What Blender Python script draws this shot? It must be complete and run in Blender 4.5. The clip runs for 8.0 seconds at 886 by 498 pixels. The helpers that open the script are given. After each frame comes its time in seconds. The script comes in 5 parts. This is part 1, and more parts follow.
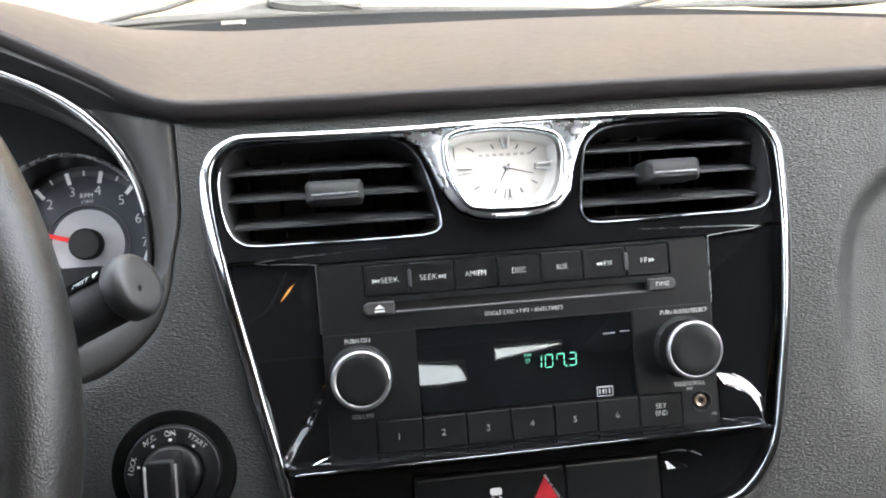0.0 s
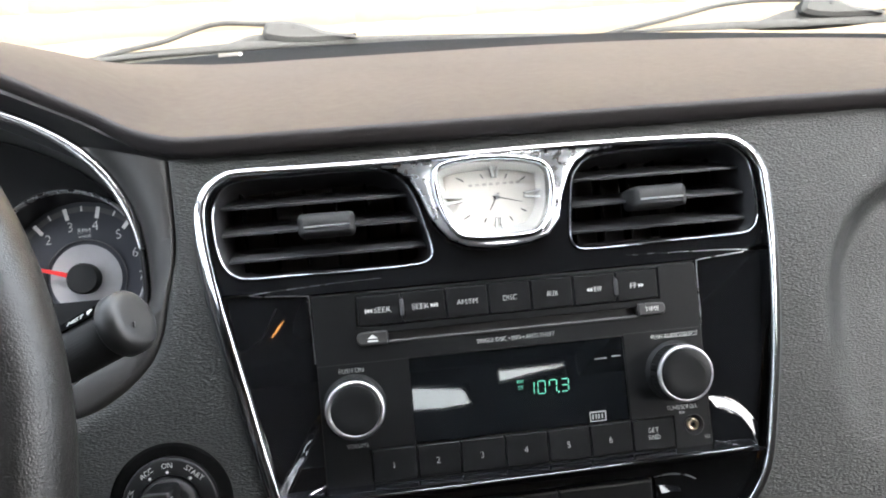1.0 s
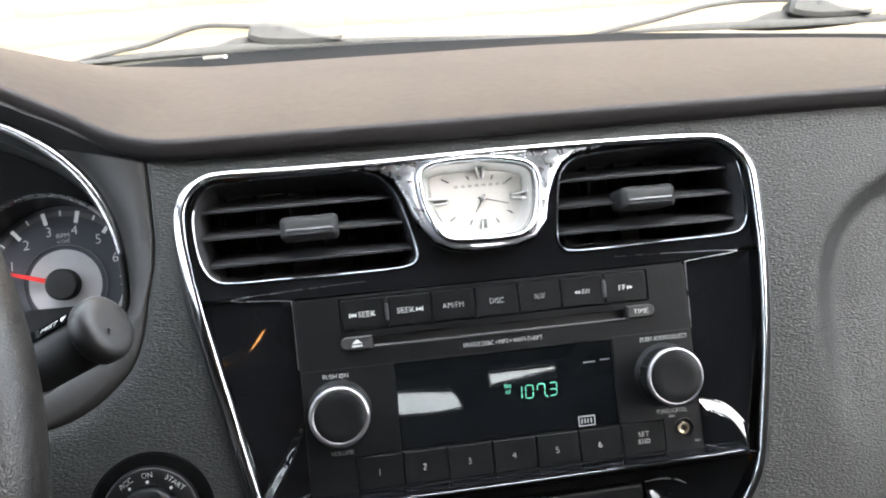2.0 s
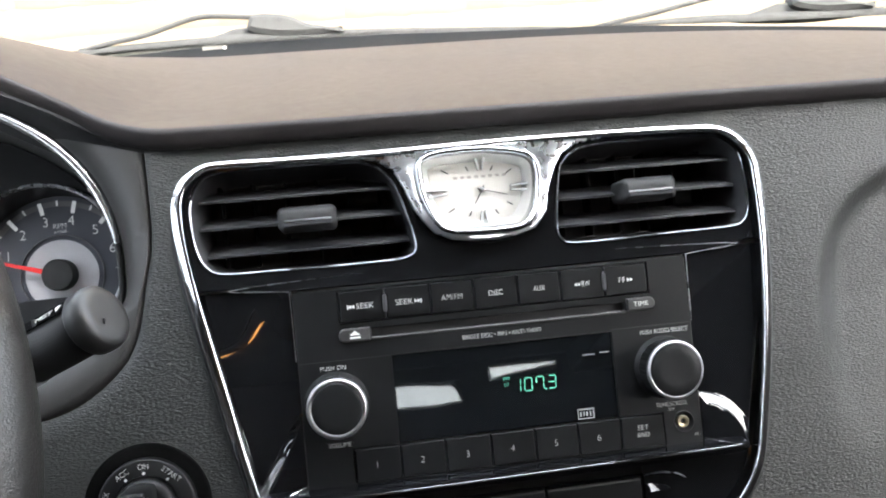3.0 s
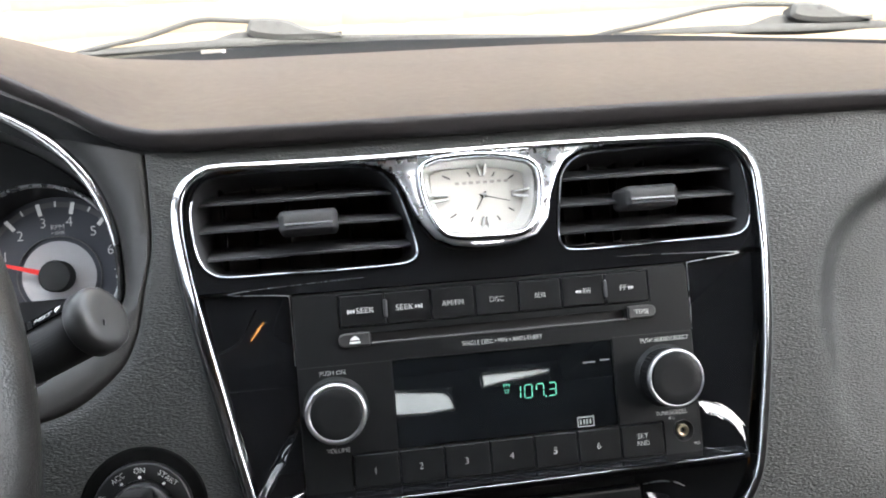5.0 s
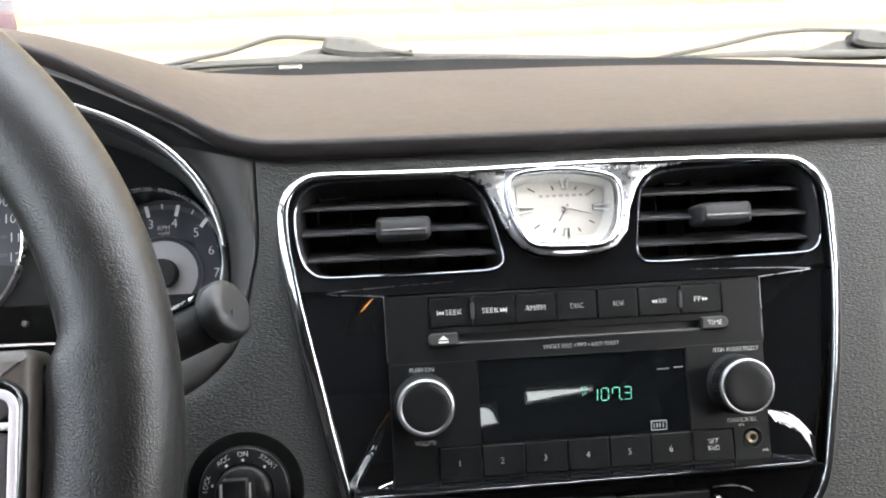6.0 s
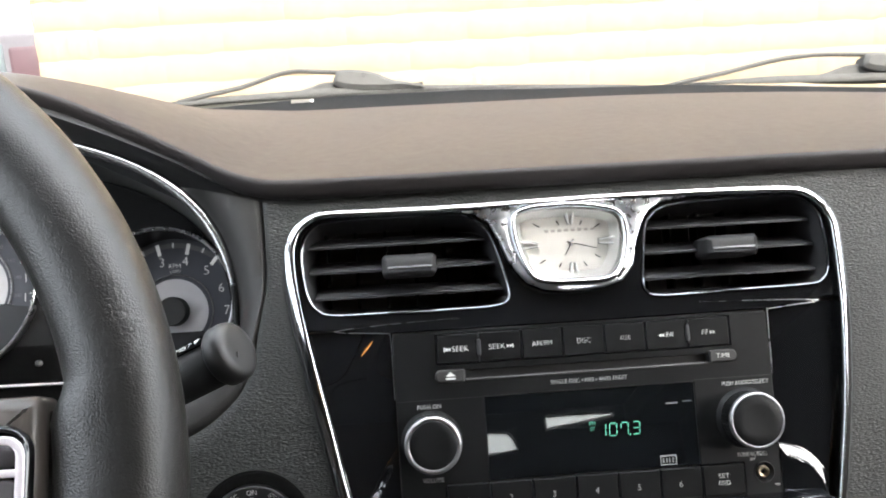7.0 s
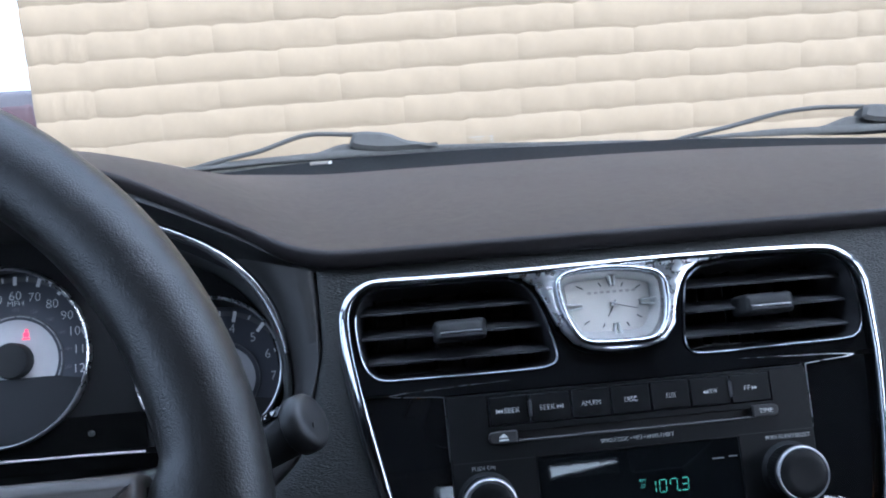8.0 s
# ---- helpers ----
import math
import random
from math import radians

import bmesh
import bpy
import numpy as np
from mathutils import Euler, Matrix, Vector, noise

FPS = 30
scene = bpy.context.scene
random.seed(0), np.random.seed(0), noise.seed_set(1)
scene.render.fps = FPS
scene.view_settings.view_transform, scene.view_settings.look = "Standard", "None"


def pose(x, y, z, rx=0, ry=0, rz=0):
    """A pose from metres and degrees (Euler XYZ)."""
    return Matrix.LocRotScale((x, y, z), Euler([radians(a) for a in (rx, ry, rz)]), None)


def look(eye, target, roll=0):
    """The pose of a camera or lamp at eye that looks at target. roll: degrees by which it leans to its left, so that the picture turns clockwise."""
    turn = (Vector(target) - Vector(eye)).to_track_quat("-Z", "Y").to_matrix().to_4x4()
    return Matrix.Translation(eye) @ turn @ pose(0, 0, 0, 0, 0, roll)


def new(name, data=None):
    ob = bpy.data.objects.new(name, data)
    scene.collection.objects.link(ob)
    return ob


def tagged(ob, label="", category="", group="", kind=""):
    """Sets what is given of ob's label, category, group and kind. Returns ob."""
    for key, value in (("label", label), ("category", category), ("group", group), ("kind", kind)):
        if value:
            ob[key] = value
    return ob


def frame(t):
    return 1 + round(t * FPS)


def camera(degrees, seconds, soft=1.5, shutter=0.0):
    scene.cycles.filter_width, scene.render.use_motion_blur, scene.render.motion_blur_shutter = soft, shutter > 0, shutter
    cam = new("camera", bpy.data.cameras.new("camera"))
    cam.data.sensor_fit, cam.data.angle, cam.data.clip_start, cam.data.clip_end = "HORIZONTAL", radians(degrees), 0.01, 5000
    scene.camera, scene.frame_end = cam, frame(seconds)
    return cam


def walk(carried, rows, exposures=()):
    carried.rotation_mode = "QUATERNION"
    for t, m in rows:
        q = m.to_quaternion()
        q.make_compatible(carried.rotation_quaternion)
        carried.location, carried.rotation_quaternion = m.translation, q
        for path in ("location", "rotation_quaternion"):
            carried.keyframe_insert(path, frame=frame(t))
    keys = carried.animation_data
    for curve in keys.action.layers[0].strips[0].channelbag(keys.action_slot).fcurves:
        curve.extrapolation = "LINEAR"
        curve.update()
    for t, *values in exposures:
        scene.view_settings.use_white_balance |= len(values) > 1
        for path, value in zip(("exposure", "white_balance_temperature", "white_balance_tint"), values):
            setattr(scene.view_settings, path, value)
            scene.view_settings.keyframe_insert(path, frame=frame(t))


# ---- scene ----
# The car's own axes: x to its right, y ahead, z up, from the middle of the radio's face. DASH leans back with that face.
CAR = pose(0, 0, 0.85, 0, 0.4, 0)
DASH = pose(0, 0, 0.85, -20, 0.4, 0)

cam = camera(55.33, 8.0, soft=1.95)
PATH = [
    (0, (-0.0787, -0.3911, 0.0455), (-0.0340, 0.0063, 0.0498), -4.33),
    (0.1, (-0.0786, -0.3948, 0.0466), (-0.0294, 0.0026, 0.0529), -4.84),
    (0.2, (-0.0783, -0.3999, 0.0453), (-0.0239, -0.0027, 0.0586), -5.45),
    (0.3, (-0.0762, -0.4000, 0.0454), (-0.0218, -0.0030, 0.0628), -5.74),
    (0.5, (-0.0730, -0.3974, 0.0464), (-0.0251, -0.0006, 0.0624), -5.19),
    (0.6, (-0.0725, -0.3965, 0.0458), (-0.0281, 0.0004, 0.0621), -5.11),
    (0.8, (-0.0741, -0.4000, 0.0465), (-0.0350, -0.0028, 0.0607), -5.22),
    (1, (-0.0732, -0.3973, 0.0484), (-0.0294, 0.0000, 0.0631), -5.34),
    (1.2, (-0.0742, -0.4009, 0.0484), (-0.0295, -0.0038, 0.0645), -5.76),
    (1.5, (-0.0723, -0.3967, 0.0486), (-0.0249, 0.0001, 0.0655), -5.84),
    (3, (-0.0688, -0.3880, 0.0469), (-0.0212, 0.0090, 0.0600), -5.52),
    (3.5, (-0.0719, -0.3911, 0.0466), (-0.0261, 0.0061, 0.0604), -5.52),
    (3.8, (-0.0747, -0.3930, 0.0482), (-0.0270, 0.0038, 0.0632), -5.55),
    (4, (-0.0760, -0.3941, 0.0500), (-0.0270, 0.0025, 0.0683), -5.37),
    (5.3, (-0.0719, -0.3847, 0.0458), (-0.0215, 0.0118, 0.0619), -4.69),
    (5.5, (-0.0769, -0.3900, 0.0445), (-0.0296, 0.0068, 0.0624), -4.31),
    (5.7, (-0.0855, -0.3999, 0.0437), (-0.0414, -0.0028, 0.0672), -3.82),
    (5.8, (-0.0907, -0.4023, 0.0426), (-0.0514, -0.0048, 0.0663), -3.42),
    (6, (-0.0978, -0.4093, 0.0422), (-0.0649, -0.0114, 0.0676), -3.13),
    (6.2, (-0.0959, -0.4129, 0.0440), (-0.0651, -0.0150, 0.0723), -3.05),
    (6.5, (-0.0906, -0.4150, 0.0465), (-0.0650, -0.0171, 0.0786), -3.51),
    (6.8, (-0.0899, -0.4108, 0.0462), (-0.0630, -0.0132, 0.0835), -3.87),
    (7, (-0.0913, -0.4126, 0.0477), (-0.0666, -0.0151, 0.0850), -3.79),
    (7.2, (-0.0950, -0.4165, 0.0473), (-0.0715, -0.0192, 0.0877), -3.80),
    (7.5, (-0.0998, -0.4172, 0.0484), (-0.0783, -0.0203, 0.0926), -3.88),
    (7.7, (-0.1018, -0.4345, 0.0581), (-0.0814, -0.0388, 0.1129), -5.38),
    (7.8, (-0.1082, -0.4343, 0.0578), (-0.0868, -0.0389, 0.1152), -5.49),
    (8, (-0.1219, -0.4268, 0.0575), (-0.0902, -0.0324, 0.1165), -5.23),
]
EXPOSURES = [(0, 2.26, 6250, 8), (0.5, 2.06, 6250, 8), (4, 2.07, 6250, 8), (5.5, 2.05, 6300, 8), (7, 1.86, 6450, 8), (7.5, 1.82, 6450, 8), (7.7, 1.38, 6050, 8), (7.8, 1.18, 5600, 8), (8, 0.8, 4950, 9)]
walk(cam, [(t, DASH @ look(eye, target, roll)) for t, eye, target, roll in PATH], EXPOSURES)

# ---- light: a bright veiled sky, and an added warm lens for one streak ----
world = bpy.data.worlds.new("sky")
scene.world = world
world.use_nodes = True
wn = world.node_tree.nodes
sky = wn.new("ShaderNodeTexSky")
sky.sky_type, sky.sun_disc = "NISHITA", False
sky.sun_elevation, sky.sun_rotation = radians(38), radians(145)
sky.air_density, sky.dust_density = 0.7, 7.0
pale = wn.new("ShaderNodeHueSaturation")
pale.inputs["Saturation"].default_value = 0.5
world.node_tree.links.new(sky.outputs[0], pale.inputs["Color"])
veil = wn.new("ShaderNodeMixRGB")
veil.inputs[0].default_value, veil.inputs[2].default_value = 0.4, (5.6, 5.9, 6.2, 1)
world.node_tree.links.new(pale.outputs[0], veil.inputs[1])
world.node_tree.links.new(veil.outputs[0], wn["Background"].inputs[0])
wn["Background"].inputs[1].default_value = 0.46
sun = new("sun", bpy.data.lights.new("sun", "SUN"))
sun.data.energy, sun.data.angle, sun.data.color = 0.5, radians(30), (1, 0.97, 0.92)
sun.matrix_world = look((2.0, -2.85, 2.7), (0, 0, 0))

# ---- materials ----


def material(name, color, rough, metal=0.0, vary=0.15, scale=60.0, bump=0.0, bump_scale=400.0, cells=0.0, coat=0.0, spread=0.1, spec=0.5, stretch=1.0):
    """A surface whose colour and gloss change at two scales, with fine relief: noise, or leather cells."""
    m = bpy.data.materials.new(name)
    m.use_nodes = True
    n, link = m.node_tree.nodes, m.node_tree.links.new
    b = n["Principled BSDF"]
    b.inputs["Metallic"].default_value = metal
    b.inputs["Coat Weight"].default_value = coat
    b.inputs["Coat Roughness"].default_value = 0.03
    b.inputs["Specular IOR Level"].default_value = spec
    at = n.new("ShaderNodeTexCoord").outputs["Object"]
    coarse, fine = n.new("ShaderNodeTexNoise"), n.new("ShaderNodeTexNoise")
    coarse.inputs["Scale"].default_value, fine.inputs["Scale"].default_value = scale * 0.12, scale * 4
    coarse.inputs["Detail"].default_value, fine.inputs["Detail"].default_value = 4, 3
    both = n.new("ShaderNodeMath")
    both.operation = "ADD"
    for k, tex in enumerate((coarse, fine)):
        link(at, tex.inputs["Vector"])
        link(tex.outputs[0], both.inputs[k])
    tone = n.new("ShaderNodeMapRange")
    tone.inputs[1].default_value, tone.inputs[2].default_value = 0.6, 1.4
    tone.inputs[3].default_value, tone.inputs[4].default_value = 1 - vary, 1 + vary
    link(both.outputs[0], tone.inputs[0])
    mul = n.new("ShaderNodeVectorMath")
    mul.operation = "SCALE"
    mul.inputs[0].default_value = color
    link(tone.outputs[0], mul.inputs["Scale"])
    link(mul.outputs[0], b.inputs["Base Color"])
    gloss = n.new("ShaderNodeMapRange")
    gloss.inputs[1].default_value, gloss.inputs[2].default_value = 0.6, 1.4
    gloss.inputs[3].default_value, gloss.inputs[4].default_value = rough * (1 - spread), rough * (1 + spread)
    link(both.outputs[0], gloss.inputs[0])
    link(gloss.outputs[0], b.inputs["Roughness"])
    if bump:
        relief = n.new("ShaderNodeBump")
        relief.inputs["Strength"].default_value, relief.inputs["Distance"].default_value = 1.0, bump
        if cells:
            warp = n.new("ShaderNodeTexNoise")
            warp.inputs["Scale"].default_value = cells * 0.6
            shift = n.new("ShaderNodeMixRGB")
            shift.inputs[0].default_value = 0.0009
            link(at, warp.inputs["Vector"])
            link(at, shift.inputs[1])
            link(warp.outputs[1], shift.inputs[2])
            cell = n.new("ShaderNodeTexVoronoi")
            cell.feature, cell.inputs["Scale"].default_value = "SMOOTH_F1", cells
            cell.inputs["Smoothness"].default_value = 0.35
            longer = n.new("ShaderNodeMapping")
            longer.inputs["Scale"].default_value = (1 / stretch, 1, 1)
            link(shift.outputs[0], longer.inputs["Vector"])
            link(longer.outputs[0], cell.inputs["Vector"])
            flip = n.new("ShaderNodeMath")
            flip.operation, flip.inputs[0].default_value = "SUBTRACT", 1.0
            link(cell.outputs["Distance"], flip.inputs[1])
            link(flip.outputs[0], relief.inputs["Height"])
        else:
            grain = n.new("ShaderNodeTexNoise")
            grain.inputs["Scale"].default_value, grain.inputs["Detail"].default_value = bump_scale, 5 if stretch == 1 else 1.5
            longer = n.new("ShaderNodeMapping")
            longer.inputs["Scale"].default_value = (1 / stretch, 1, 1)
            link(at, longer.inputs["Vector"])
            link(longer.outputs[0], grain.inputs["Vector"])
            link(grain.outputs[0], relief.inputs["Height"])
        link(relief.outputs[0], b.inputs["Normal"])
    return m


def glowing(name, color, strength):
    m = material(name, color, 0.4)
    b = m.node_tree.nodes["Principled BSDF"]
    b.inputs["Emission Color"].default_value, b.inputs["Emission Strength"].default_value = (*color, 1), strength
    return m


def glass(name, tint=(1, 1, 1), rough=0.0, ior=1.45):
    m = bpy.data.materials.new(name)
    m.use_nodes = True
    b = m.node_tree.nodes["Principled BSDF"]
    b.inputs["Base Color"].default_value = (*tint, 1)
    b.inputs["Roughness"].default_value, b.inputs["Transmission Weight"].default_value = rough, 1.0
    b.inputs["IOR"].default_value = ior
    return m


VINYL = material("soft grained dash vinyl", (0.0172, 0.0178, 0.0168), 0.43, vary=0.12, scale=30, bump=0.00062, bump_scale=1550, stretch=2.2, spec=0.42)
PAD = material("dash top vinyl", (0.0232, 0.0207, 0.0209), 0.42, vary=0.06, scale=40, bump=0.00005, cells=1100, spec=0.14)
SMOOTH = material("smooth charcoal plastic", (0.0182, 0.0174, 0.0166), 0.52, vary=0.08, bump=0.00003, bump_scale=2500)
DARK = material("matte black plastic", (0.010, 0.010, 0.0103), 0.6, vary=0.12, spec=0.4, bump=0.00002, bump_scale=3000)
PIANO = material("gloss black panel", (0.0036, 0.0038, 0.0042), 0.018, vary=0.2, spread=0.4, coat=0.6)
CHROME = material("polished chrome", (0.55, 0.56, 0.58), 0.13, metal=1.0, vary=0.03, spread=0.3, scale=90)
BROW = material("dark hood vinyl", (0.065, 0.066, 0.063), 0.55, vary=0.1, bump=0.00006, cells=1300)
ARC = material("satin chrome arc", (0.50, 0.50, 0.51), 0.24, metal=1.0, vary=0.02, spread=0.1)
RING = material("satin knob ring", (0.46, 0.46, 0.47), 0.33, metal=1.0, vary=0.12, spread=0.15, scale=300)
# near-black without gloss, mostly for parts meant to look shaded
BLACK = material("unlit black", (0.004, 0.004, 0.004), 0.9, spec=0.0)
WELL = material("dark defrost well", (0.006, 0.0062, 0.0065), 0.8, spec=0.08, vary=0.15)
GREY_GLOSS = material("glossy dark grey", (0.03, 0.03, 0.032), 0.16, vary=0.1)
BRUSHED = material("brushed chrome", (0.62, 0.63, 0.66), 0.28, metal=1.0, vary=0.05, spread=0.15, scale=50)
SLAT = material("black vent plastic", (0.022, 0.022, 0.0235), 0.55, vary=0.1, bump=0.00002, bump_scale=3000)
PALE = material("pale satin silver paint", (0.80, 0.73, 0.75), 0.34, metal=0.35, vary=0.04)
SATIN = material("satin silver", (0.55, 0.55, 0.56), 0.28, metal=1.0, vary=0.05)
FACE = material("radio face plastic", (0.0043, 0.0045, 0.0048), 0.44, spec=0.19, vary=0.08, bump=0.00002, bump_scale=3500)
KEYCAP = material("radio key plastic", (0.0037, 0.0039, 0.0042), 0.42, spec=0.19, vary=0.08, bump=0.00002, bump_scale=3500)
RUBBER = material("soft knob rubber", (0.006, 0.0062, 0.0065), 0.44, vary=0.12, spec=0.18, bump=0.00003, bump_scale=2500)
SCREEN = material("dark display glass", (0.003, 0.0035, 0.004), 0.018, vary=0.2, coat=0.5)
WHITE = material("white printed ink", (0.62, 0.62, 0.60), 0.5, vary=0.05)
LEATHER = material("wheel leather", (0.0095, 0.0086, 0.0076), 0.35, vary=0.15, scale=40, bump=0.00014, cells=1400, spec=0.62)
DIAL = material("cream clock dial", (0.68, 0.65, 0.60), 0.7, vary=0.02, spec=0.2)
INK = material("black clock ink", (0.02, 0.02, 0.02), 0.4)
GAUGE = material("dark gauge face", (0.048, 0.050, 0.062), 0.5, vary=0.06)
MASK = material("dark gauge mask", (0.010, 0.010, 0.0102), 0.55, vary=0.1, spec=0.15)
LIT_WHITE = glowing("lit gauge print", (0.60, 0.60, 0.60), 0.10)
GAUGE_RING = material("pale gauge ring", (0.48, 0.47, 0.48), 0.5, vary=0.05)
GAUGE_BAND = material("gauge tick band", (0.10, 0.10, 0.105), 0.45, vary=0.05)
GAUGE_WALL = material("gauge wall", (0.02, 0.02, 0.022), 0.4, vary=0.06)
GAUGE_LOW = material("gauge foot panel", (0.008, 0.0082, 0.0095), 0.42, vary=0.06)
GAUGE_PRINT = material("gauge scale print", (0.42, 0.42, 0.43), 0.5, vary=0.05)
GAUGE_FAINT = material("faint gauge print", (0.15, 0.15, 0.165), 0.5, vary=0.05)
RED = material("red needle", (0.75, 0.03, 0.03), 0.35)
GREEN = glowing("green display light", (0.14, 0.55, 0.36), 0.13)
STREAK_GLOW = glowing("warm streak glow", (1.0, 0.42, 0.11), 5.2)
GLASS = glass("clear glass")
COATED = glass("coated windscreen glass", ior=1.14)

# ---- shaping, in millimetres along the dash axes ----
ORIGIN = {}


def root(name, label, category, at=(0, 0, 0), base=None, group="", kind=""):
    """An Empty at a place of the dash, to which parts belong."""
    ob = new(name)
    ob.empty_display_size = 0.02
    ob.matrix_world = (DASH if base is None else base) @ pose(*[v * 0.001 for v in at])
    ORIGIN[ob.name] = Vector(at)
    return tagged(ob, label, category, group, kind)


def mesh_of(name, bm, mat, at, sharp=35):
    for v in bm.verts:
        v.co = (v.co - at) * 0.001
    bmesh.ops.recalc_face_normals(bm, faces=bm.faces)
    for f in bm.faces:
        f.smooth = True
    me = bpy.data.meshes.new(name)
    bm.to_mesh(me)
    bm.free()
    me.set_sharp_from_angle(angle=radians(sharp))
    me.materials.append(mat)
    return me


def part(name, bm, mat, parent, label="", sharp=35):
    top = parent if parent.parent is None else (parent.parent if parent.parent.parent is None else parent.parent.parent)
    ob = new(name, mesh_of(name, bm, mat, ORIGIN[top.name], sharp))
    ob.parent = parent
    return tagged(ob, label)


def ccw(loop):
    area = sum(a[0] * b[1] - b[0] * a[1] for a, b in zip(loop, loop[1:] + loop[:1]))
    return list(loop) if area > 0 else list(loop)[::-1]


def inset(loop, d):
    """A loop (counterclockwise) drawn in by d."""
    out, n = [], len(loop)
    for i in range(n):
        a, b, c = Vector(loop[i - 1]), Vector(loop[i]), Vector(loop[(i + 1) % n])
        u, v = (b - a).normalized(), (c - b).normalized()
        m = Vector((-u.y - v.y, u.x + v.x))
        m = m.normalized() if m.length > 1e-6 else Vector((-u.y, u.x))
        k = max(0.5, m.dot(Vector((-u.y, u.x))))
        out.append(tuple(b + m * d / k))
    return out


def rounded(x0, z0, x1, z1, r, n=5):
    """A rectangle with rounded corners; r: one radius, or four from the lower left, counterclockwise."""
    rs = r if isinstance(r, (tuple, list)) else (r,) * 4
    out = []
    for k, (cx, cz, sx, sz) in enumerate(((x0, z0, 1, 1), (x1, z0, -1, 1), (x1, z1, -1, -1), (x0, z1, 1, -1))):
        q = rs[k]
        for i in range(n + 1):
            a = radians(180 + 90 * k + 90 * i / n)
            out.append((cx + sx * q + q * math.cos(a), cz + sz * q + q * math.sin(a)))
    clean = [p for i, p in enumerate(out) if (Vector(p) - Vector(out[i - 1])).length > 1e-4]
    return clean


def circle(cx, cz, r, n=40):
    return [(cx + r * math.cos(2 * math.pi * i / n), cz + r * math.sin(2 * math.pi * i / n)) for i in range(n)]


def curve(points, n=8, closed=False):
    """A smooth line through points."""
    p = [Vector(q) for q in points]
    m = len(p)
    out = []
    for i in range(m if closed else m - 1):
        a, b, c, d = (p[(i + k) % m] if closed else p[min(max(i + k, 0), m - 1)] for k in (-1, 0, 1, 2))
        for j in range(n):
            t = j / n
            out.append(tuple(0.5 * (2 * b + (c - a) * t + (2 * a - 5 * b + 4 * c - d) * t * t + (3 * b - a - 3 * c + d) * t**3)))
    return out if closed else out + [tuple(p[-1])]


def plate(bm, outer, y0, y1, holes=(), bevel=0.0, depth=None):
    """A plate from y0 (its front) to y1, with holes and broken edges. depth(x, z) is added to y."""
    lift = depth or (lambda x, z: 0.0)
    edges = []
    for k, loop in enumerate([ccw(outer)] + [ccw(h) for h in holes]):
        rim = inset(loop, bevel if k == 0 else -bevel) if bevel else loop
        rings = [[bm.verts.new((x, y0 + lift(x, z), z)) for x, z in rim]]
        if bevel:
            rings.append([bm.verts.new((x, y0 + bevel + lift(x, z), z)) for x, z in loop])
        rings.append([bm.verts.new((x, y1 + lift(x, z), z)) for x, z in loop])
        n = len(loop)
        for a, b in zip(rings, rings[1:]):
            for i in range(n):
                bm.faces.new((a[i], a[(i + 1) % n], b[(i + 1) % n], b[i]))
        edges += [bm.edges.get((rings[0][i], rings[0][(i + 1) % n])) for i in range(n)]
    bmesh.ops.triangle_fill(bm, edges=edges, use_beauty=True)
    return bm


def sweep(bm, path, rx, ry, closed=False, n=10, up=(0, 1, 0)):
    """A tube of oval section along a path; rx across it, ry along up."""
    p, up = [Vector(q) for q in path], Vector(up)
    m, rings = len(p), []
    for i in range(m):
        a = p[i - 1] if closed or i else p[0]
        b = p[(i + 1) % m] if closed or i < m - 1 else p[-1]
        t = (b - a).normalized()
        side = t.cross(up).normalized()
        top = side.cross(t)
        wx = rx(i / (m - 1)) if callable(rx) else rx
        wy = ry(i / (m - 1)) if callable(ry) else ry
        rings.append([bm.verts.new(p[i] + side * wx * math.cos(2 * math.pi * k / n) + top * wy * math.sin(2 * math.pi * k / n)) for k in range(n)])
    for i in range(m if closed else m - 1):
        a, b = rings[i], rings[(i + 1) % m]
        for k in range(n):
            bm.faces.new((a[k], a[(k + 1) % n], b[(k + 1) % n], b[k]))
    if not closed:
        bm.faces.new(rings[0])
        bm.faces.new(rings[-1][::-1])
    return bm


def bevelled(bm, path, section, up=(0, 1, 0), wide=None):
    """A strip of any section along an open path; section: how far out, and how deep along up. wide(t) stretches it sideways."""
    p, up = [Vector(q) for q in path], Vector(up)
    m, rings = len(p), []
    for i in range(m):
        t = (p[min(i + 1, m - 1)] - p[max(i - 1, 0)]).normalized()
        side = t.cross(up).normalized()
        w = wide(i / (m - 1)) if wide else 1.0
        rings.append([bm.verts.new(p[i] + side * a * w + up * b) for a, b in section])
    n = len(section)
    for a, b in zip(rings, rings[1:]):
        for k in range(n):
            bm.faces.new((a[k], a[(k + 1) % n], b[(k + 1) % n], b[k]))
    bm.faces.new(rings[0])
    bm.faces.new(rings[-1][::-1])
    return bm


def lathe(bm, cx, cz, profile, n=40, scallop=0, cut=0.0):
    """A turned solid about an axis along y; profile: radius and y, from the back to the front's middle."""
    rings = []
    for r, y in profile:
        if r < 1e-4:
            rings.append([bm.verts.new((cx, y, cz))])
        else:
            rings.append([bm.verts.new((cx + r * math.cos(2 * math.pi * i / n), y, cz + r * math.sin(2 * math.pi * i / n))) for i in range(n)])
    for a, b in zip(rings, rings[1:]):
        for i in range(n):
            j = (i + 1) % n
            if len(b) == 1:
                bm.faces.new((a[i], a[j], b[0]))
            elif len(a) == 1:
                bm.faces.new((a[0], b[j], b[i]))
            else:
                bm.faces.new((a[i], a[j], b[j], b[i]))
    return bm


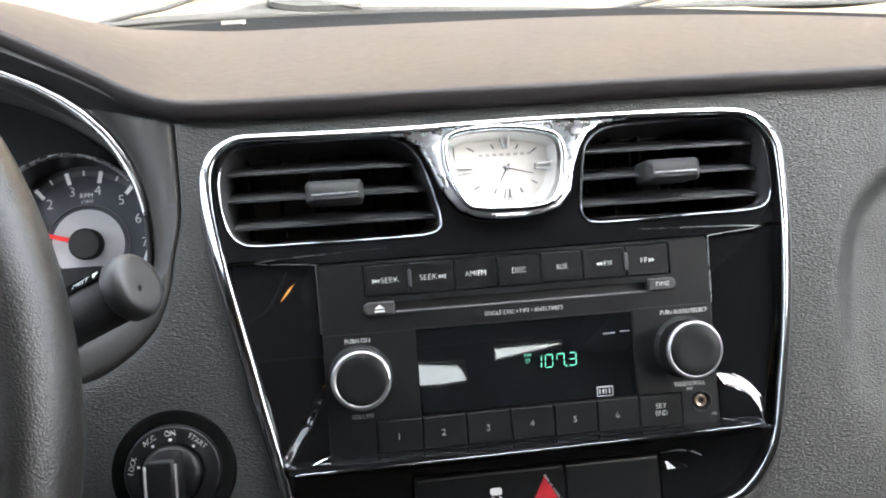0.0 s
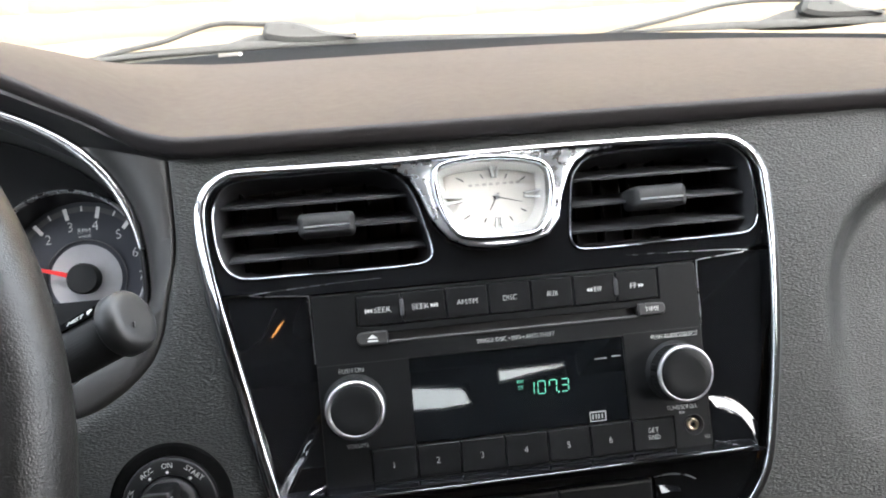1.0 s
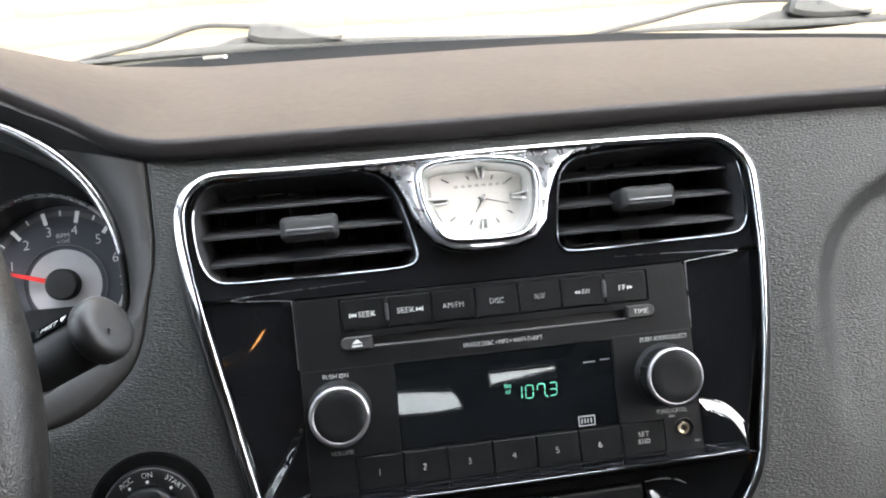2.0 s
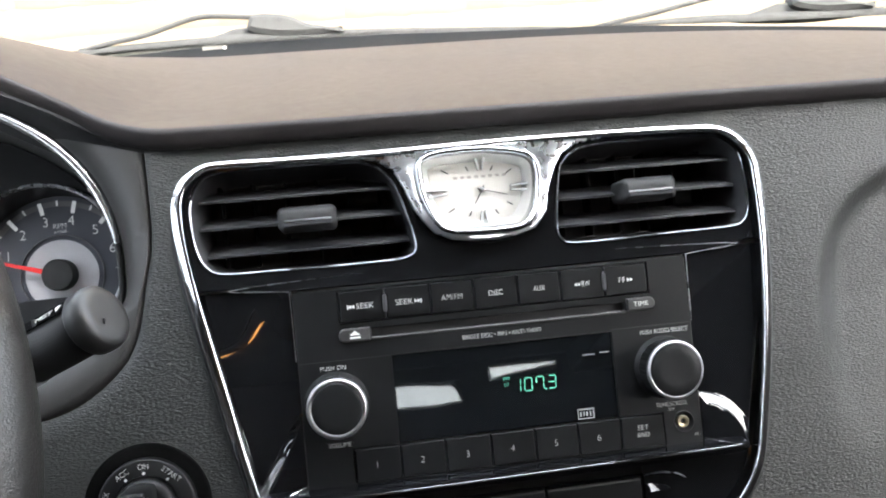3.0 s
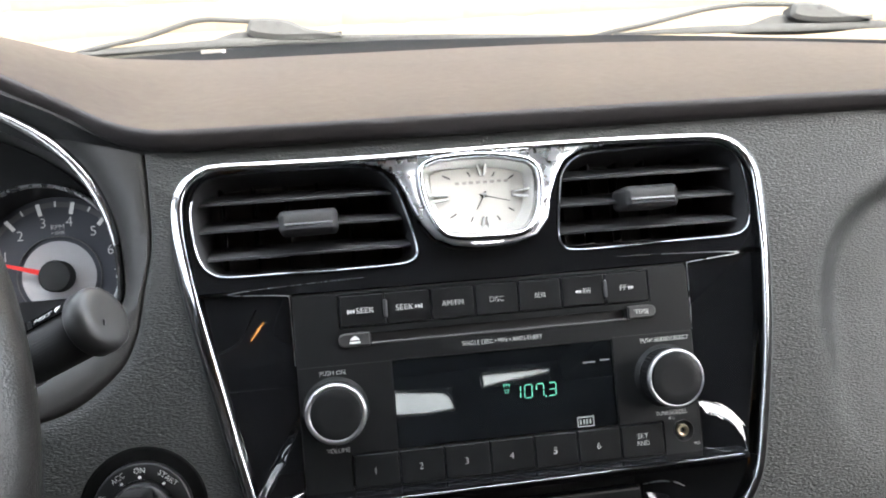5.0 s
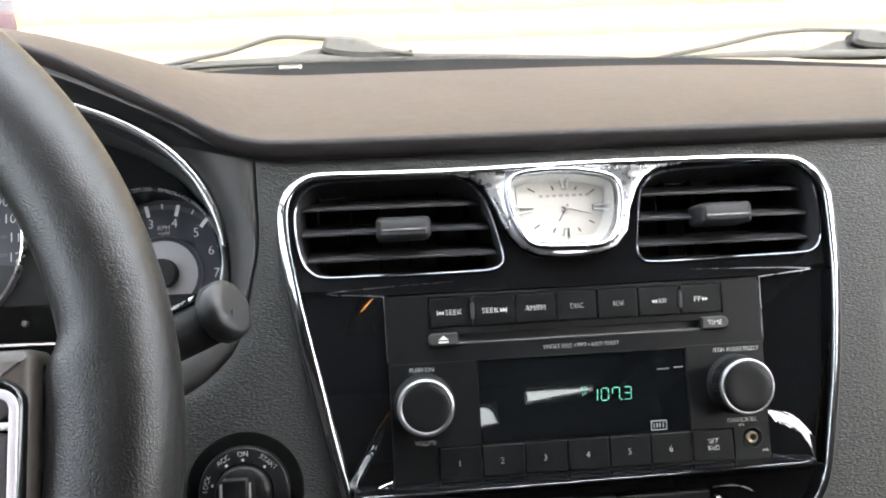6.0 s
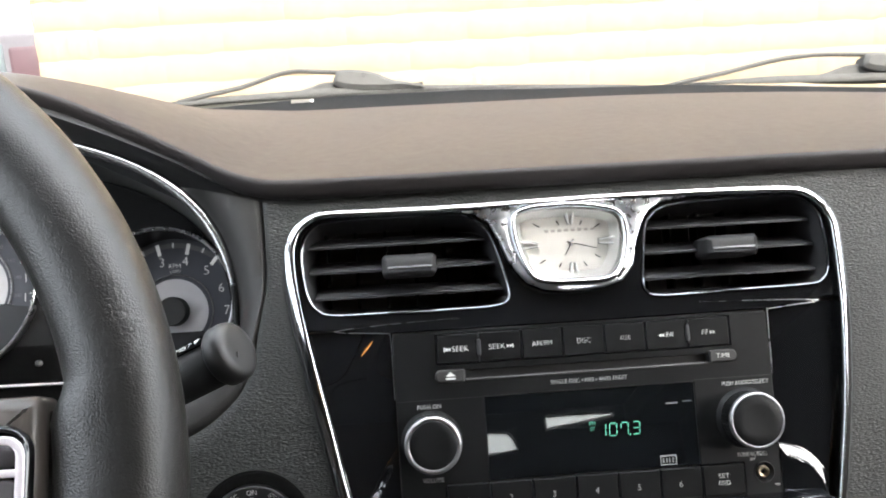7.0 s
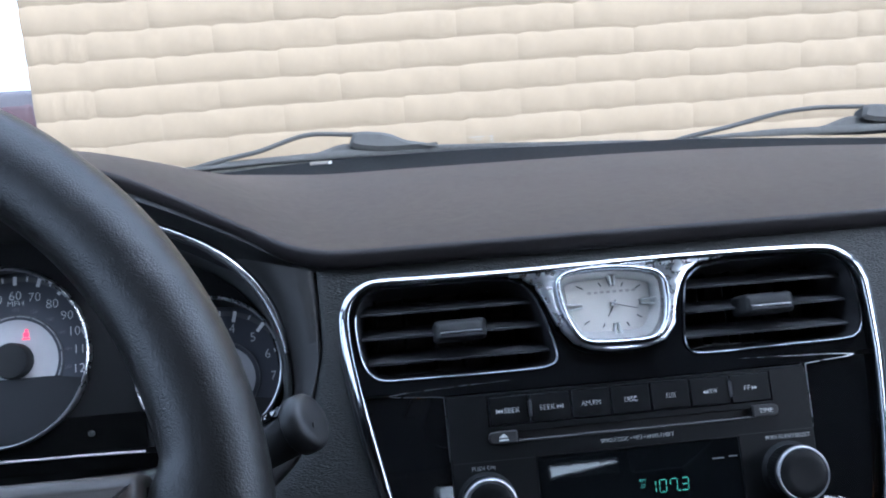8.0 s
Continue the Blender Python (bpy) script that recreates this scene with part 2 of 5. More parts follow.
def block(bm, x0, x1, y0, y1, z0, z1, bevel=0.0, segments=2):
    made = bmesh.ops.create_cube(bm, size=1)["verts"]
    for v in made:
        v.co = ((x0 + x1) / 2 + v.co.x * (x1 - x0), (y0 + y1) / 2 + v.co.y * (y1 - y0), (z0 + z1) / 2 + v.co.z * (z1 - z0))
    if bevel:
        bmesh.ops.bevel(bm, geom=list({e for v in made for e in v.link_edges}), offset=bevel, segments=segments, affect="EDGES", profile=0.5)
    return bm


def sheet(bm, us, vs, place):
    """A surface over a grid of two parameters."""
    rows = [[bm.verts.new(place(u, v)) for v in vs] for u in us]
    for a, b in zip(rows, rows[1:]):
        for i in range(len(vs) - 1):
            bm.faces.new((a[i], a[i + 1], b[i + 1], b[i]))
    return bm


def steps(a, b, n):
    return [a + (b - a) * i / n for i in range(n + 1)]


def lettering(text, height, x, z, y, mat, parent, width=0.0, turn=0.0, align="CENTER", label="", name="lettering", slant=0.0):
    """Raised print in the built-in font: capitals of that height, middled at x, z, on the face y."""
    data = bpy.data.curves.new(name, "FONT")
    data.body, data.align_x, data.align_y = text, align, "CENTER"
    data.size, data.extrude, data.resolution_u, data.shear = height / 0.70, 0.03, 3, slant
    data.offset = -0.022 * height
    ob = bpy.data.objects.new(name, data)
    bm = bmesh.new()
    me = bpy.data.meshes.new_from_object(ob)
    bm.from_mesh(me)
    bpy.data.objects.remove(ob)
    bpy.data.meshes.remove(me)
    bpy.data.curves.remove(data)
    if width and bm.verts:
        have = max(v.co.x for v in bm.verts) - min(v.co.x for v in bm.verts)
        for v in bm.verts:
            v.co.x *= width / have
    c, s = math.cos(radians(turn)), math.sin(radians(turn))
    for v in bm.verts:
        a, b, d = v.co
        v.co = (x + a * c - b * s, y - 0.03 - d, z + a * s + b * c)
    return part(name, bm, mat, parent, label)


def polygons(bm, loops, y0, y1):
    for loop in loops:
        plate(bm, loop, y0, y1)
    return bm


# ---- outside: ground, block wall, a parked pickup ----


def ground():
    bm = bmesh.new()
    sheet(bm, [-60000, -8000, -2000, 2000, 8000, 60000], [-60000, -8000, -2000, 2000, 8000, 60000], lambda u, v: (u, v, 0))
    ob = new("ground", mesh_of("ground", bm, ASPHALT, Vector((0, 0, 0))))
    return tagged(ob, "grey worn asphalt of the parking lot", "ground", kind="structure")


ASPHALT = material("asphalt", (0.055, 0.054, 0.052), 0.85, vary=0.3, scale=8, bump=0.004, bump_scale=120)
BLOCK = material("pale tan painted block", (0.208, 0.160, 0.101), 0.9, vary=0.10, scale=9, bump=0.008, bump_scale=7)
ground()

WALL_Y, COURSE = 2600.0, 93.0


def wall_block(width, seed):
    """A rough rounded block, its face bulging over the joint below."""
    rnd = random.Random(seed)
    bm = bmesh.new()
    n = 14
    swell = [rnd.uniform(-3.5, 3.5) for _ in range(n + 1)]
    swell[0] = swell[n] = 0.0
    drift = [0.0]
    for k in range(n):
        drift.append(drift[-1] * 0.6 + rnd.uniform(-8.0, 8.0))
    drift = [d * math.sin(math.pi * k / n) ** 0.5 for k, d in enumerate(drift)]
    keen = [rnd.choice((0.0, 0.0, 0.25, 0.8)) for _ in range(n + 1)]
    keen[0] = keen[n] = 0.4

    def place(u, v):
        k = round(u * n)
        if v == 0:
            return ((u - 0.5) * width, -8, -0.5 * COURSE - 12)
        low = (1 - v) ** 3
        out = 11 + 7.5 * math.sin(math.pi * (0.13 + 0.79 * v)) - 2.5 * keen[k] * max(0, 1 - v / 0.12) - 1.5 * max(0, (v - 0.86) / 0.14) ** 2
        out += swell[k] * math.sin(math.pi * v) - (3.0 if k in (0, n) else 0.0)
        return ((u - 0.5) * width, -out, (v - 0.5) * COURSE + drift[k] * low)

    sheet(bm, steps(0, 1, n), (0, 0.02, 0.08, 0.18, 0.35, 0.55, 0.75, 0.86, 0.93, 1), place)
    return mesh_of("block", bm, BLOCK, Vector((0, 0, 0)), 60)


def block_wall():
    bm = bmesh.new()
    left = -1215.0
    block(bm, left + 6, 5200, WALL_Y - 4, WALL_Y + 190, 0, 3400)
    ob = new("wall_north", mesh_of("wall_north", bm, BLOCK, Vector((0, 0, 0))))
    tagged(ob, "pale tan painted wall of long rough blocks", "wall", kind="structure")
    shapes = [wall_block(w, s) for s, w in enumerate((410.5,) * 6)]
    joined = bmesh.new()
    rnd = random.Random(5)
    for row in range(37):
        z = -24 + (row + 0.5) * COURSE
        x = left + (205 + rnd.uniform(-12, 12) if row % 2 else 0)
        start = x
        while x < 5200:
            me = rnd.choice(shapes)
            wide = 410.0
            m = Matrix.Translation(((x + wide / 2) * 0.001, (WALL_Y + rnd.uniform(-0.6, 0.6)) * 0.001, z * 0.001)) @ Matrix.Rotation(radians(rnd.uniform(-0.15, 0.15)), 4, "Y")
            if 760 < z < 1660 and x < 2600:
                piece = new("block", me)
                piece.parent, piece.matrix_basis = ob, m
            else:
                at = len(joined.verts)
                joined.from_mesh(me)
                joined.verts.ensure_lookup_table()
                for v in joined.verts[at:]:
                    v.co = m @ v.co
            x += wide
        if row % 2:
            m = Matrix.Translation(((left + start) / 2 * 0.001, (WALL_Y + 0.1) * 0.001, z * 0.001)) @ Matrix.Diagonal(((start - left) / 410.5, 1, 1, 1))
            piece = new("block", shapes[row % 6])
            piece.parent, piece.matrix_basis = ob, m
    rest = bpy.data.meshes.new("block_courses")
    joined.to_mesh(rest)
    joined.free()
    for f in rest.polygons:
        f.use_smooth = True
    rest.materials.append(BLOCK)
    courses = new("block_courses", rest)
    courses.parent = ob
    tagged(courses, kind="stuff")


block_wall()

# ---- the car's body, closed round the cabin ----
CLOTH = material("dark taupe headliner cloth", (0.11, 0.09, 0.072), 0.9, vary=0.06, bump=0.0004, bump_scale=900)
TRIM = material("dark door trim", (0.06, 0.05, 0.042), 0.6, vary=0.1)
CARPET = material("dark carpet", (0.03, 0.03, 0.03), 0.95, vary=0.2, bump=0.002, bump_scale=500)


def shell(name, label, category, mat, boxes, kind="structure"):
    """A piece of the cabin, made of plain slabs given as x, y and z ranges in the car's axes."""
    bm = bmesh.new()
    for b in boxes:
        block(bm, *b, 6)
    ob = new(name, mesh_of(name, bm, mat, Vector((0, 0, 0))))
    ob.matrix_world = CAR
    return tagged(ob, label, category, kind=kind)


def cabin():
    shell("ceiling", "dark taupe cloth headliner over the cabin", "headliner", CLOTH, [(-560, 560, -1940, -250, 490, 520)])
    shell("floor", "dark carpeted cabin floor", "floor", CARPET, [(-720, 720, -1940, 600, -640, -610)])
    shell("wall_firewall", "dark bulkhead under the dashboard", "bulkhead", TRIM, [(-720, 720, 500, 530, -610, 96), (-720, 720, 150, 170, -610, -120)])
    for k, s in ((1, -1), (2, 1)):
        x0, x1 = sorted((s * 690, s * 730))
        # sill heights differ by side to set how much side light enters
        shell(f"wall_side_{k}", "dark side of the cabin round the front window", "door trim", TRIM,
              [(x0, x1, -1940, 620, -610, 118 if s < 0 else 185)])
        shell(f"trim_roof_{k}", "dark taupe roof rail over the side window", "roof rail", CLOTH, [(*sorted((s * 540, s * 735)), -1940, -240, 430, 520)])
        bm = bmesh.new()
        sweep(bm, [(s * 575, -260, 485), (s * 640, 100, 330), (s * 700, 480, 120)], 30, 22, n=8, up=(0, 0, 1))
        pillar = new(f"trim_pillar_{k}", mesh_of("pillar", bm, CLOTH, Vector((0, 0, 0))))
        pillar.matrix_world = CAR
        tagged(pillar, "grey trim of the windscreen pillar", "pillar", kind="structure")
    # unseen walls behind the front windows, added to shut out side light
    for k, x, front, label in ((3, 690, -900, "unseen dark wall added to cut light from the rear side"), (4, -730, -640, "unseen dark wall added to cut light from the rear side")):
        bm = bmesh.new()
        plate(bm, [(-1940, 118), (front, 118), (front, 470), (-1940, 470)], x, x + 40)
        for v in bm.verts:
            v.co = (v.co.y, v.co.x, v.co.z)
        back = new(f"wall_side_{k}", mesh_of("wall_side", bm, TRIM, Vector((0, 0, 0))))
        back.matrix_world = CAR
        tagged(back, label, "door trim", kind="structure")
    # unseen rear wall added to darken reflections; rear-window gaps cut to their shape
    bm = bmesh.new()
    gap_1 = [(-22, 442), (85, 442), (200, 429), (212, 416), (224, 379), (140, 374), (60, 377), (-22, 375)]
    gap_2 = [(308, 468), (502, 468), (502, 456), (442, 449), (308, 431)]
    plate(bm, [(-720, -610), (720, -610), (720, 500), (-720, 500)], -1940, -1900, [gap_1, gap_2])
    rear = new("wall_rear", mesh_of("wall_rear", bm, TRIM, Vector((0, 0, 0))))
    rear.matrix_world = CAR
    tagged(rear, "unseen dark rear wall, its gaps cut for the display's reflections", "rear wall", kind="structure")


cabin()

# tint added to dim what the display mirrors through the rear gaps
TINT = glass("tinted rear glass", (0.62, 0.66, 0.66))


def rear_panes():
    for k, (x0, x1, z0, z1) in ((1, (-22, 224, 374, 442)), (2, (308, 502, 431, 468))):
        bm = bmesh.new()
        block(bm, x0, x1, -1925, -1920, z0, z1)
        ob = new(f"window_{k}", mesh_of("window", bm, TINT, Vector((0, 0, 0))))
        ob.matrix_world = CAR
        tagged(ob, "unseen tinted pane dimming the rear window's reflection", "window", kind="structure")


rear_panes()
# ---- dashboard ----


def hood_rise(x):
    """How far the cowl over the instruments stands above the dash top."""
    d = abs(x + 356)
    return float(np.interp(d, (0, 30, 60, 84, 106, 132, 160, 184, 198, 212, 230), (64, 63, 59.5, 53, 45.4, 32.6, 17.6, 5.0, 1.3, 0.2, 0)))


def smooth_rise(x):
    return sum(hood_rise(x + k) for k in (-10, -5, 0, 5, 10)) / 5


def pad_height(x, y):
    fade = 0.5 * (1 + math.cos(math.pi * min(max((y - 15) / 390, 0), 1)))
    side = -(0.00011 * max(x - 60, 0) ** 2 + 0.00003 * max(-60 - x, 0) ** 2) * min(max(y / 304, 0.1), 1)
    return 125.3 + 0.382 * y + smooth_rise(x) * fade + side


def pad_front(x):
    """The y of the dash top's nose."""
    return -5 + 15 * min(max((-145 - x) / 40, 0), 1)


def nose_foot(x):
    """The height of the lower edge of the rolled nose."""
    return pad_height(x, pad_front(x) + 6.5) - 10.2


def cowl_top(x):
    return float(np.interp(x, (-640, -340, -284, -242, -168, -46, -2, 99, 157, 222, 306, 520, 640), (278, 295.2, 299.8, 301.5, 303.5, 303.2, 301, 294.3, 292.2, 289.5, 285.4, 271, 262)))


def well_top(x):
    return float(np.interp(x, (-640, -317, -242, -168, -100, -3, 97, 156, 222, 306, 520, 640), (270, 286.6, 290.0, 292.6, 293.2, 293.2, 290.2, 288.9, 288.2, 284.6, 270.1, 261)))


def dashboard():
    dash = root("dashboard", "dark charcoal dashboard with grained vinyl face and padded top", "dashboard", (0, 40, 100))
    bm = bmesh.new()
    xs = steps(-640, -520, 6) + steps(-510, -130, 76) + steps(-120, 640, 40)
    # the nose stands upright over the seam and turns over into the top
    nose = [(6.5, -0.6), (4.2, 0.0), (2.6, 1.6), (1.4, 3.4), (0.5, 5.0), (0.2, 6.0), (0.35, 6.9), (1.0, 7.8), (2.1, 8.5), (3.6, 9.1), (5.1, 9.7)]

    def place(x, k):
        front = pad_front(x)
        if k < 11:
            return (x, front + nose[k][0], nose_foot(x) + nose[k][1])
        y = front + (10, 20, 40, 60, 80, 100, 130, 160, 200, 240, 280, 320, 345)[k - 11] * (304 - front) / 345
        return (x, y, pad_height(x, y))

    sheet(bm, xs, range(24), place)
    sheet(bm, xs, (0, 1, 2), lambda x, k: (x, (304, 307, 308)[k], pad_height(x, 304) - (0, 1.5, 16)[k]))
    part("top_pad", bm, PAD, dash, "padded dash top lit by the windscreen", 60)

    # the well between pad and glass, near-black for glass band and unlit slot
    bm = bmesh.new()
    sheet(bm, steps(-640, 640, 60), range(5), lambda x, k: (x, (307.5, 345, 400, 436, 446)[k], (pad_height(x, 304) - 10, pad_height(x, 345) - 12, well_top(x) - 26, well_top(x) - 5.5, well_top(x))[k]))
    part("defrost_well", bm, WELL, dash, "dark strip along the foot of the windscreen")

    # the grained face: left of the stack, above it, right of it
    edge = curve([(-153, 115.4), (-152.6, 95), (-153, 74), (-157, 56), (-162, 34), (-171, 19), (-190, 5), (-213, -1), (-260, -6), (-360, -10)], 8)
    side = [(-138.5, 115.4), (-139.8, 93), (-140.5, 84), (-139.3, 70), (-135.5, 47.5), (-131, 25.5), (-126, 2), (-121.5, -20), (-116, -45), (-113, -62), (-113, -160)]

    def beside(z):
        return float(np.interp(-z, [-p[1] for p in side], [p[0] for p in side]))

    far = [(lambda z: (beside(z), z))(115.4 - (115.4 + 160) * min(i / (len(edge) * 0.55), 1)) for i in range(len(edge))]
    tail = len([1 for i in range(len(edge)) if i / (len(edge) * 0.55) >= 1])
    for j in range(tail):
        far[-tail + j] = (-114 - 250 * (j + 1) / tail, -160)
    bm = bmesh.new()

    def left_face(i, t):
        (x0, z0), (x1, z1) = edge[i], far[i]
        lip = 2.2 * max(0, 1 - t / 0.05) ** 2
        return (x0 + (x1 - x0) * t, 3 + lip, z0 + (z1 - z0) * t)

    sheet(bm, range(len(edge)), (0, 0.015, 0.03, 0.06, 0.2, 0.4, 0.6, 0.8, 1), left_face)
    part("fascia", bm, VINYL, dash, "grained vinyl beside the instruments", 60)
    bm = bmesh.new()
    def above(x, j):
        low = float(np.interp(x, (-139.5, -138.5, -136, -129.5, -121, -110), (95, 97, 101, 106.0, 107.8, 107.8)))
        z = (low, low + (114 - low) * 0.5, 114.4, 115.0, 115.7, 116)[j]
        return (x, 3 + (0, 0, 0, 0, 1.2, 5)[j], z)

    sheet(bm, steps(-139.5, -120, 16) + steps(-118, 118, 40), range(6), above)

    def right_face(x, z):
        # a broad scoop before the passenger, with a soft rim
        cx, cz, a, b = 330.0, 0.0, 168.0, 92.0
        r = (abs((x - cx) / a) ** 3.2 + abs((z - cz) / b) ** 3.2) ** (1 / 3.2)
        s = min(max((1.03 - r) / 0.115, 0), 1)
        return (x, 3 + 8.5 * s * s * (3 - 2 * s) * min(max((z + 60) / 80, 0.0), 1.0) + 0.00009 * max(x - 140, 0) ** 2, z)

    def right_patch(u, z):
        x0 = float(np.interp(z, (-170, -84, -80, -73, -62, -50, -25, 2, 30, 57, 82, 90, 98, 104.3, 107.5, 117), (80, 80, 97, 107, 115.5, 120.5, 125.3, 129.5, 132.2, 133.6, 134.2, 133.4, 130, 123.5, 118, 118)))
        return right_face(x0 + (640 - x0) * u, z)

    sheet(bm, [0, 0.01, 0.02, 0.03] + steps(0.04, 0.8, 90) + [1], steps(-170, -85, 6) + steps(-82, 115, 60), right_patch)
    sheet(bm, steps(118, 640, 20), (115, 115.7, 116), lambda x, z: (x, right_face(x, 115)[1] + (0 if z < 115.5 else 1.2 if z < 115.9 else 5), z))
    sheet(bm, steps(-113, 80, 4), steps(-170, -86, 3), lambda x, z: (x, 3, z))
    part("passenger_fascia", bm, VINYL, dash, "grained vinyl face with a soft scooped panel", 60)

    # dark sheet in the seam, drawn as the shade under the pad
    bm = bmesh.new()
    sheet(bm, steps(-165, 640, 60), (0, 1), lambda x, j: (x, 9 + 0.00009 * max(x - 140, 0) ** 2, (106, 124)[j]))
    part("shade_strip", bm, DARK, dash, "dark sheet drawn as the shade under the padded top")

    # smooth surround of the instruments, with its chrome line
    def ellipse(k, a, up, down, n=2.5):
        c, s = math.cos(k), math.sin(k)
        e = 2 / n
        return (-356 + a * math.copysign(abs(c) ** e, c), 60 + (up if s > 0 else down) * math.copysign(abs(s) ** e, s))

    angles = steps(radians(-175), radians(185), 150)
    bm = bmesh.new()

    split = radians(36)
    inner = [ellipse(k, 186.0, 105.5, 50) for k in steps(split, radians(-120), len(edge) - 1)]

    def surround(i, j):
        (xo, zo), (xi, zi) = edge[i], inner[i]
        t = (0.01, 0.05, 0.12, 0.5, 0.8, 1)[j]
        return (xo + (xi - xo) * t, (8, 5.5, 4.6, 8, 14, 24)[j], zo + (zi - zo) * t)

    sheet(bm, range(len(edge)), range(6), surround)
    part("instrument_surround", bm, SMOOTH, dash, "smooth charcoal panel beside the instruments", 60)
    bm = bmesh.new()

    def brow(k, j):
        xo, zo = ellipse(k, 204, 140, 72, 4.5)
        xi, zi = ellipse(k, 186.0, 105.5, 50)
        zo = min(zo, nose_foot(xo) + 2)
        t = (-0.02, 0.1, 0.2, 0.26, 0.6, 1)[j]
        return (xo + (xi - xo) * t, (16, 12, 11, 13, 19, 25)[j], zo + (zi - zo) * t)

    sheet(bm, steps(radians(18), radians(184), 100), range(6), brow)
    part("hood_face", bm, DARK, dash, "dark face of the hood over the instruments", 50)
    # dark sheet added behind the hood to stop light leaking in
    bm = bmesh.new()
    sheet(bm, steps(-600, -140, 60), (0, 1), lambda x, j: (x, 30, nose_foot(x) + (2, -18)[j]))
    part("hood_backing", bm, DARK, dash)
    return dash, ellipse, angles


DASHBOARD, ellipse, ANGLES = dashboard()


def instrument_cluster():
    cl = root("instrument_cluster", "instrument cluster with dark dials, chrome rings and red needle", "gauge cluster", (-300, 60, 75))
    bm = bmesh.new()
    section = [(2.1 * math.cos(a), 0.4 - 2.6 * math.sin(a)) for a in steps(math.pi, 0, 12)]
    path = [ellipse(k, 184.5, 104, 49) for k in steps(radians(210), radians(6), 104)]
    bevelled(bm, [(x, 22, z) for x, z in path], section, wide=lambda t: (0.9 + 0.55 * min(max((t - 0.59) / 0.3, 0), 1)) * min(1, 0.5 + (1 - t) / 0.1))
    part("chrome_arc", bm, ARC, cl, "chrome line over the dials")
    # the same chrome line, painted black where it faces out of the light
    bm = bmesh.new()
    path = [ellipse(k, 184.5, 104, 49) for k in steps(radians(5.6), radians(-30), 20)]
    bevelled(bm, [(x, 22, z) for x, z in path], section, wide=lambda t: 0.7)
    part("arc_shade", bm, DARK, cl, "lower end of the chrome line, painted dark as shade")
    bm = bmesh.new()
    sheet(bm, ANGLES, (0, 1, 2), lambda k, j: (lambda p: (p[0], (22, 60, 92)[j], p[1]))(ellipse(k, (183.5, 177, 172)[j], (103, 97, 92)[j], (48, 44, 40)[j])))
    part("hood_lining", bm, BROW, cl, "dark lining round the dials")
    bm = bmesh.new()
    plate(bm, [ellipse(k, 172, 92, 40) for k in ANGLES[:-1]], 91.5, 95)
    part("back_plate", bm, MASK, cl)
    # lower visor with a thin bright line and the trip button
    bm = bmesh.new()
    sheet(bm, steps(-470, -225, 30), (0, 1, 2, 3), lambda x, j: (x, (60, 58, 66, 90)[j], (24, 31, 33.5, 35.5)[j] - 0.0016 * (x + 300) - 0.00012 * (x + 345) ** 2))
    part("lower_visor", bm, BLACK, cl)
    bm = bmesh.new()
    sweep(bm, [(x, 57, 32.5 - 0.0016 * (x + 300) - 0.00012 * (x + 345) ** 2) for x in steps(-440, -256, 30)], 0.7, 0.7, n=6)
    part("bright_line", bm, PALE, cl)
    bm = bmesh.new()
    lathe(bm, -288, 43.2, [(1.7, 70), (1.7, 67.4), (1.2, 66.6), (0, 66.4)], 16)
    part("trip_button", bm, BROW, cl, "small grey trip button")
    # flat plate before the mask, its black standing for a recess's shade
    bm = bmesh.new()
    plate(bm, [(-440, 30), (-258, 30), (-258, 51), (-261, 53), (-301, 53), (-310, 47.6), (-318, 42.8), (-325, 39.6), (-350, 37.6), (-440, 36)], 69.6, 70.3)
    part("recess_shade", bm, BLACK, cl, "flat black plate drawn as a shaded recess behind the trip button")

    # mask between the dials
    bm = bmesh.new()
    plate(bm, [ellipse(k, 173.5, 95, 42) for k in ANGLES[:-1]], 70.5, 73, [circle(-338.5, 90, 50.5, 64), circle(-221.5, 73, 41, 64)])
    part("dial_mask", bm, MASK, cl, "dark mask round the dials")

    def gauge(name, c, rim, tick, numeral, pale, hub, cut, angles, numbers, value, size, label):
        """c: the dial's middle; rim: middle, radius and y of its ring; tick: outer and inner radius; cut: how far under the middle the dial ends."""
        cx, cz = c
        rx, rz, rr, ry = rim
        bm = bmesh.new()
        lathe(bm, cx, cz, [(tick[0] + 3, 90), (tick[0] + 3, 84), (0, 84)], 56)
        g = part(name, bm, GAUGE, cl, label)
        bm = bmesh.new()
        ways = steps(0, 2 * math.pi, 72)
        sheet(bm, ways, (0, 1), lambda a, j: ((rx + rr * math.cos(a), cx + (tick[0] + 2.5) * math.cos(a))[j], (ry + 2.4, 84.5)[j], (rz + rr * math.sin(a), cz + (tick[0] + 2.5) * math.sin(a))[j]))
        part("dial_wall", bm, GAUGE_WALL, g, "dark sloping wall of the dial", 60)
        bm = bmesh.new()
        lathe(bm, rx, rz, [(rr - 0.5, ry + 3), (rr - 0.4, ry - 0.2), (rr + 0.4, ry - 0.8), (rr + 1.2, ry - 0.2), (rr + 1.6, ry + 6)], 72)
        part("chrome_ring", bm, SATIN, g, "thin chrome ring")
        bm = bmesh.new()
        arc = [radians(a) for a in steps(angles[0], angles[-1], 40)]
        sheet(bm, arc, (0, 1), lambda a, j: (cx + (tick[0], tick[0] - 2.9)[j] * math.cos(a), 83.7, cz + (tick[0], tick[0] - 2.9)[j] * math.sin(a)))
        part("tick_band", bm, GAUGE_BAND, g)
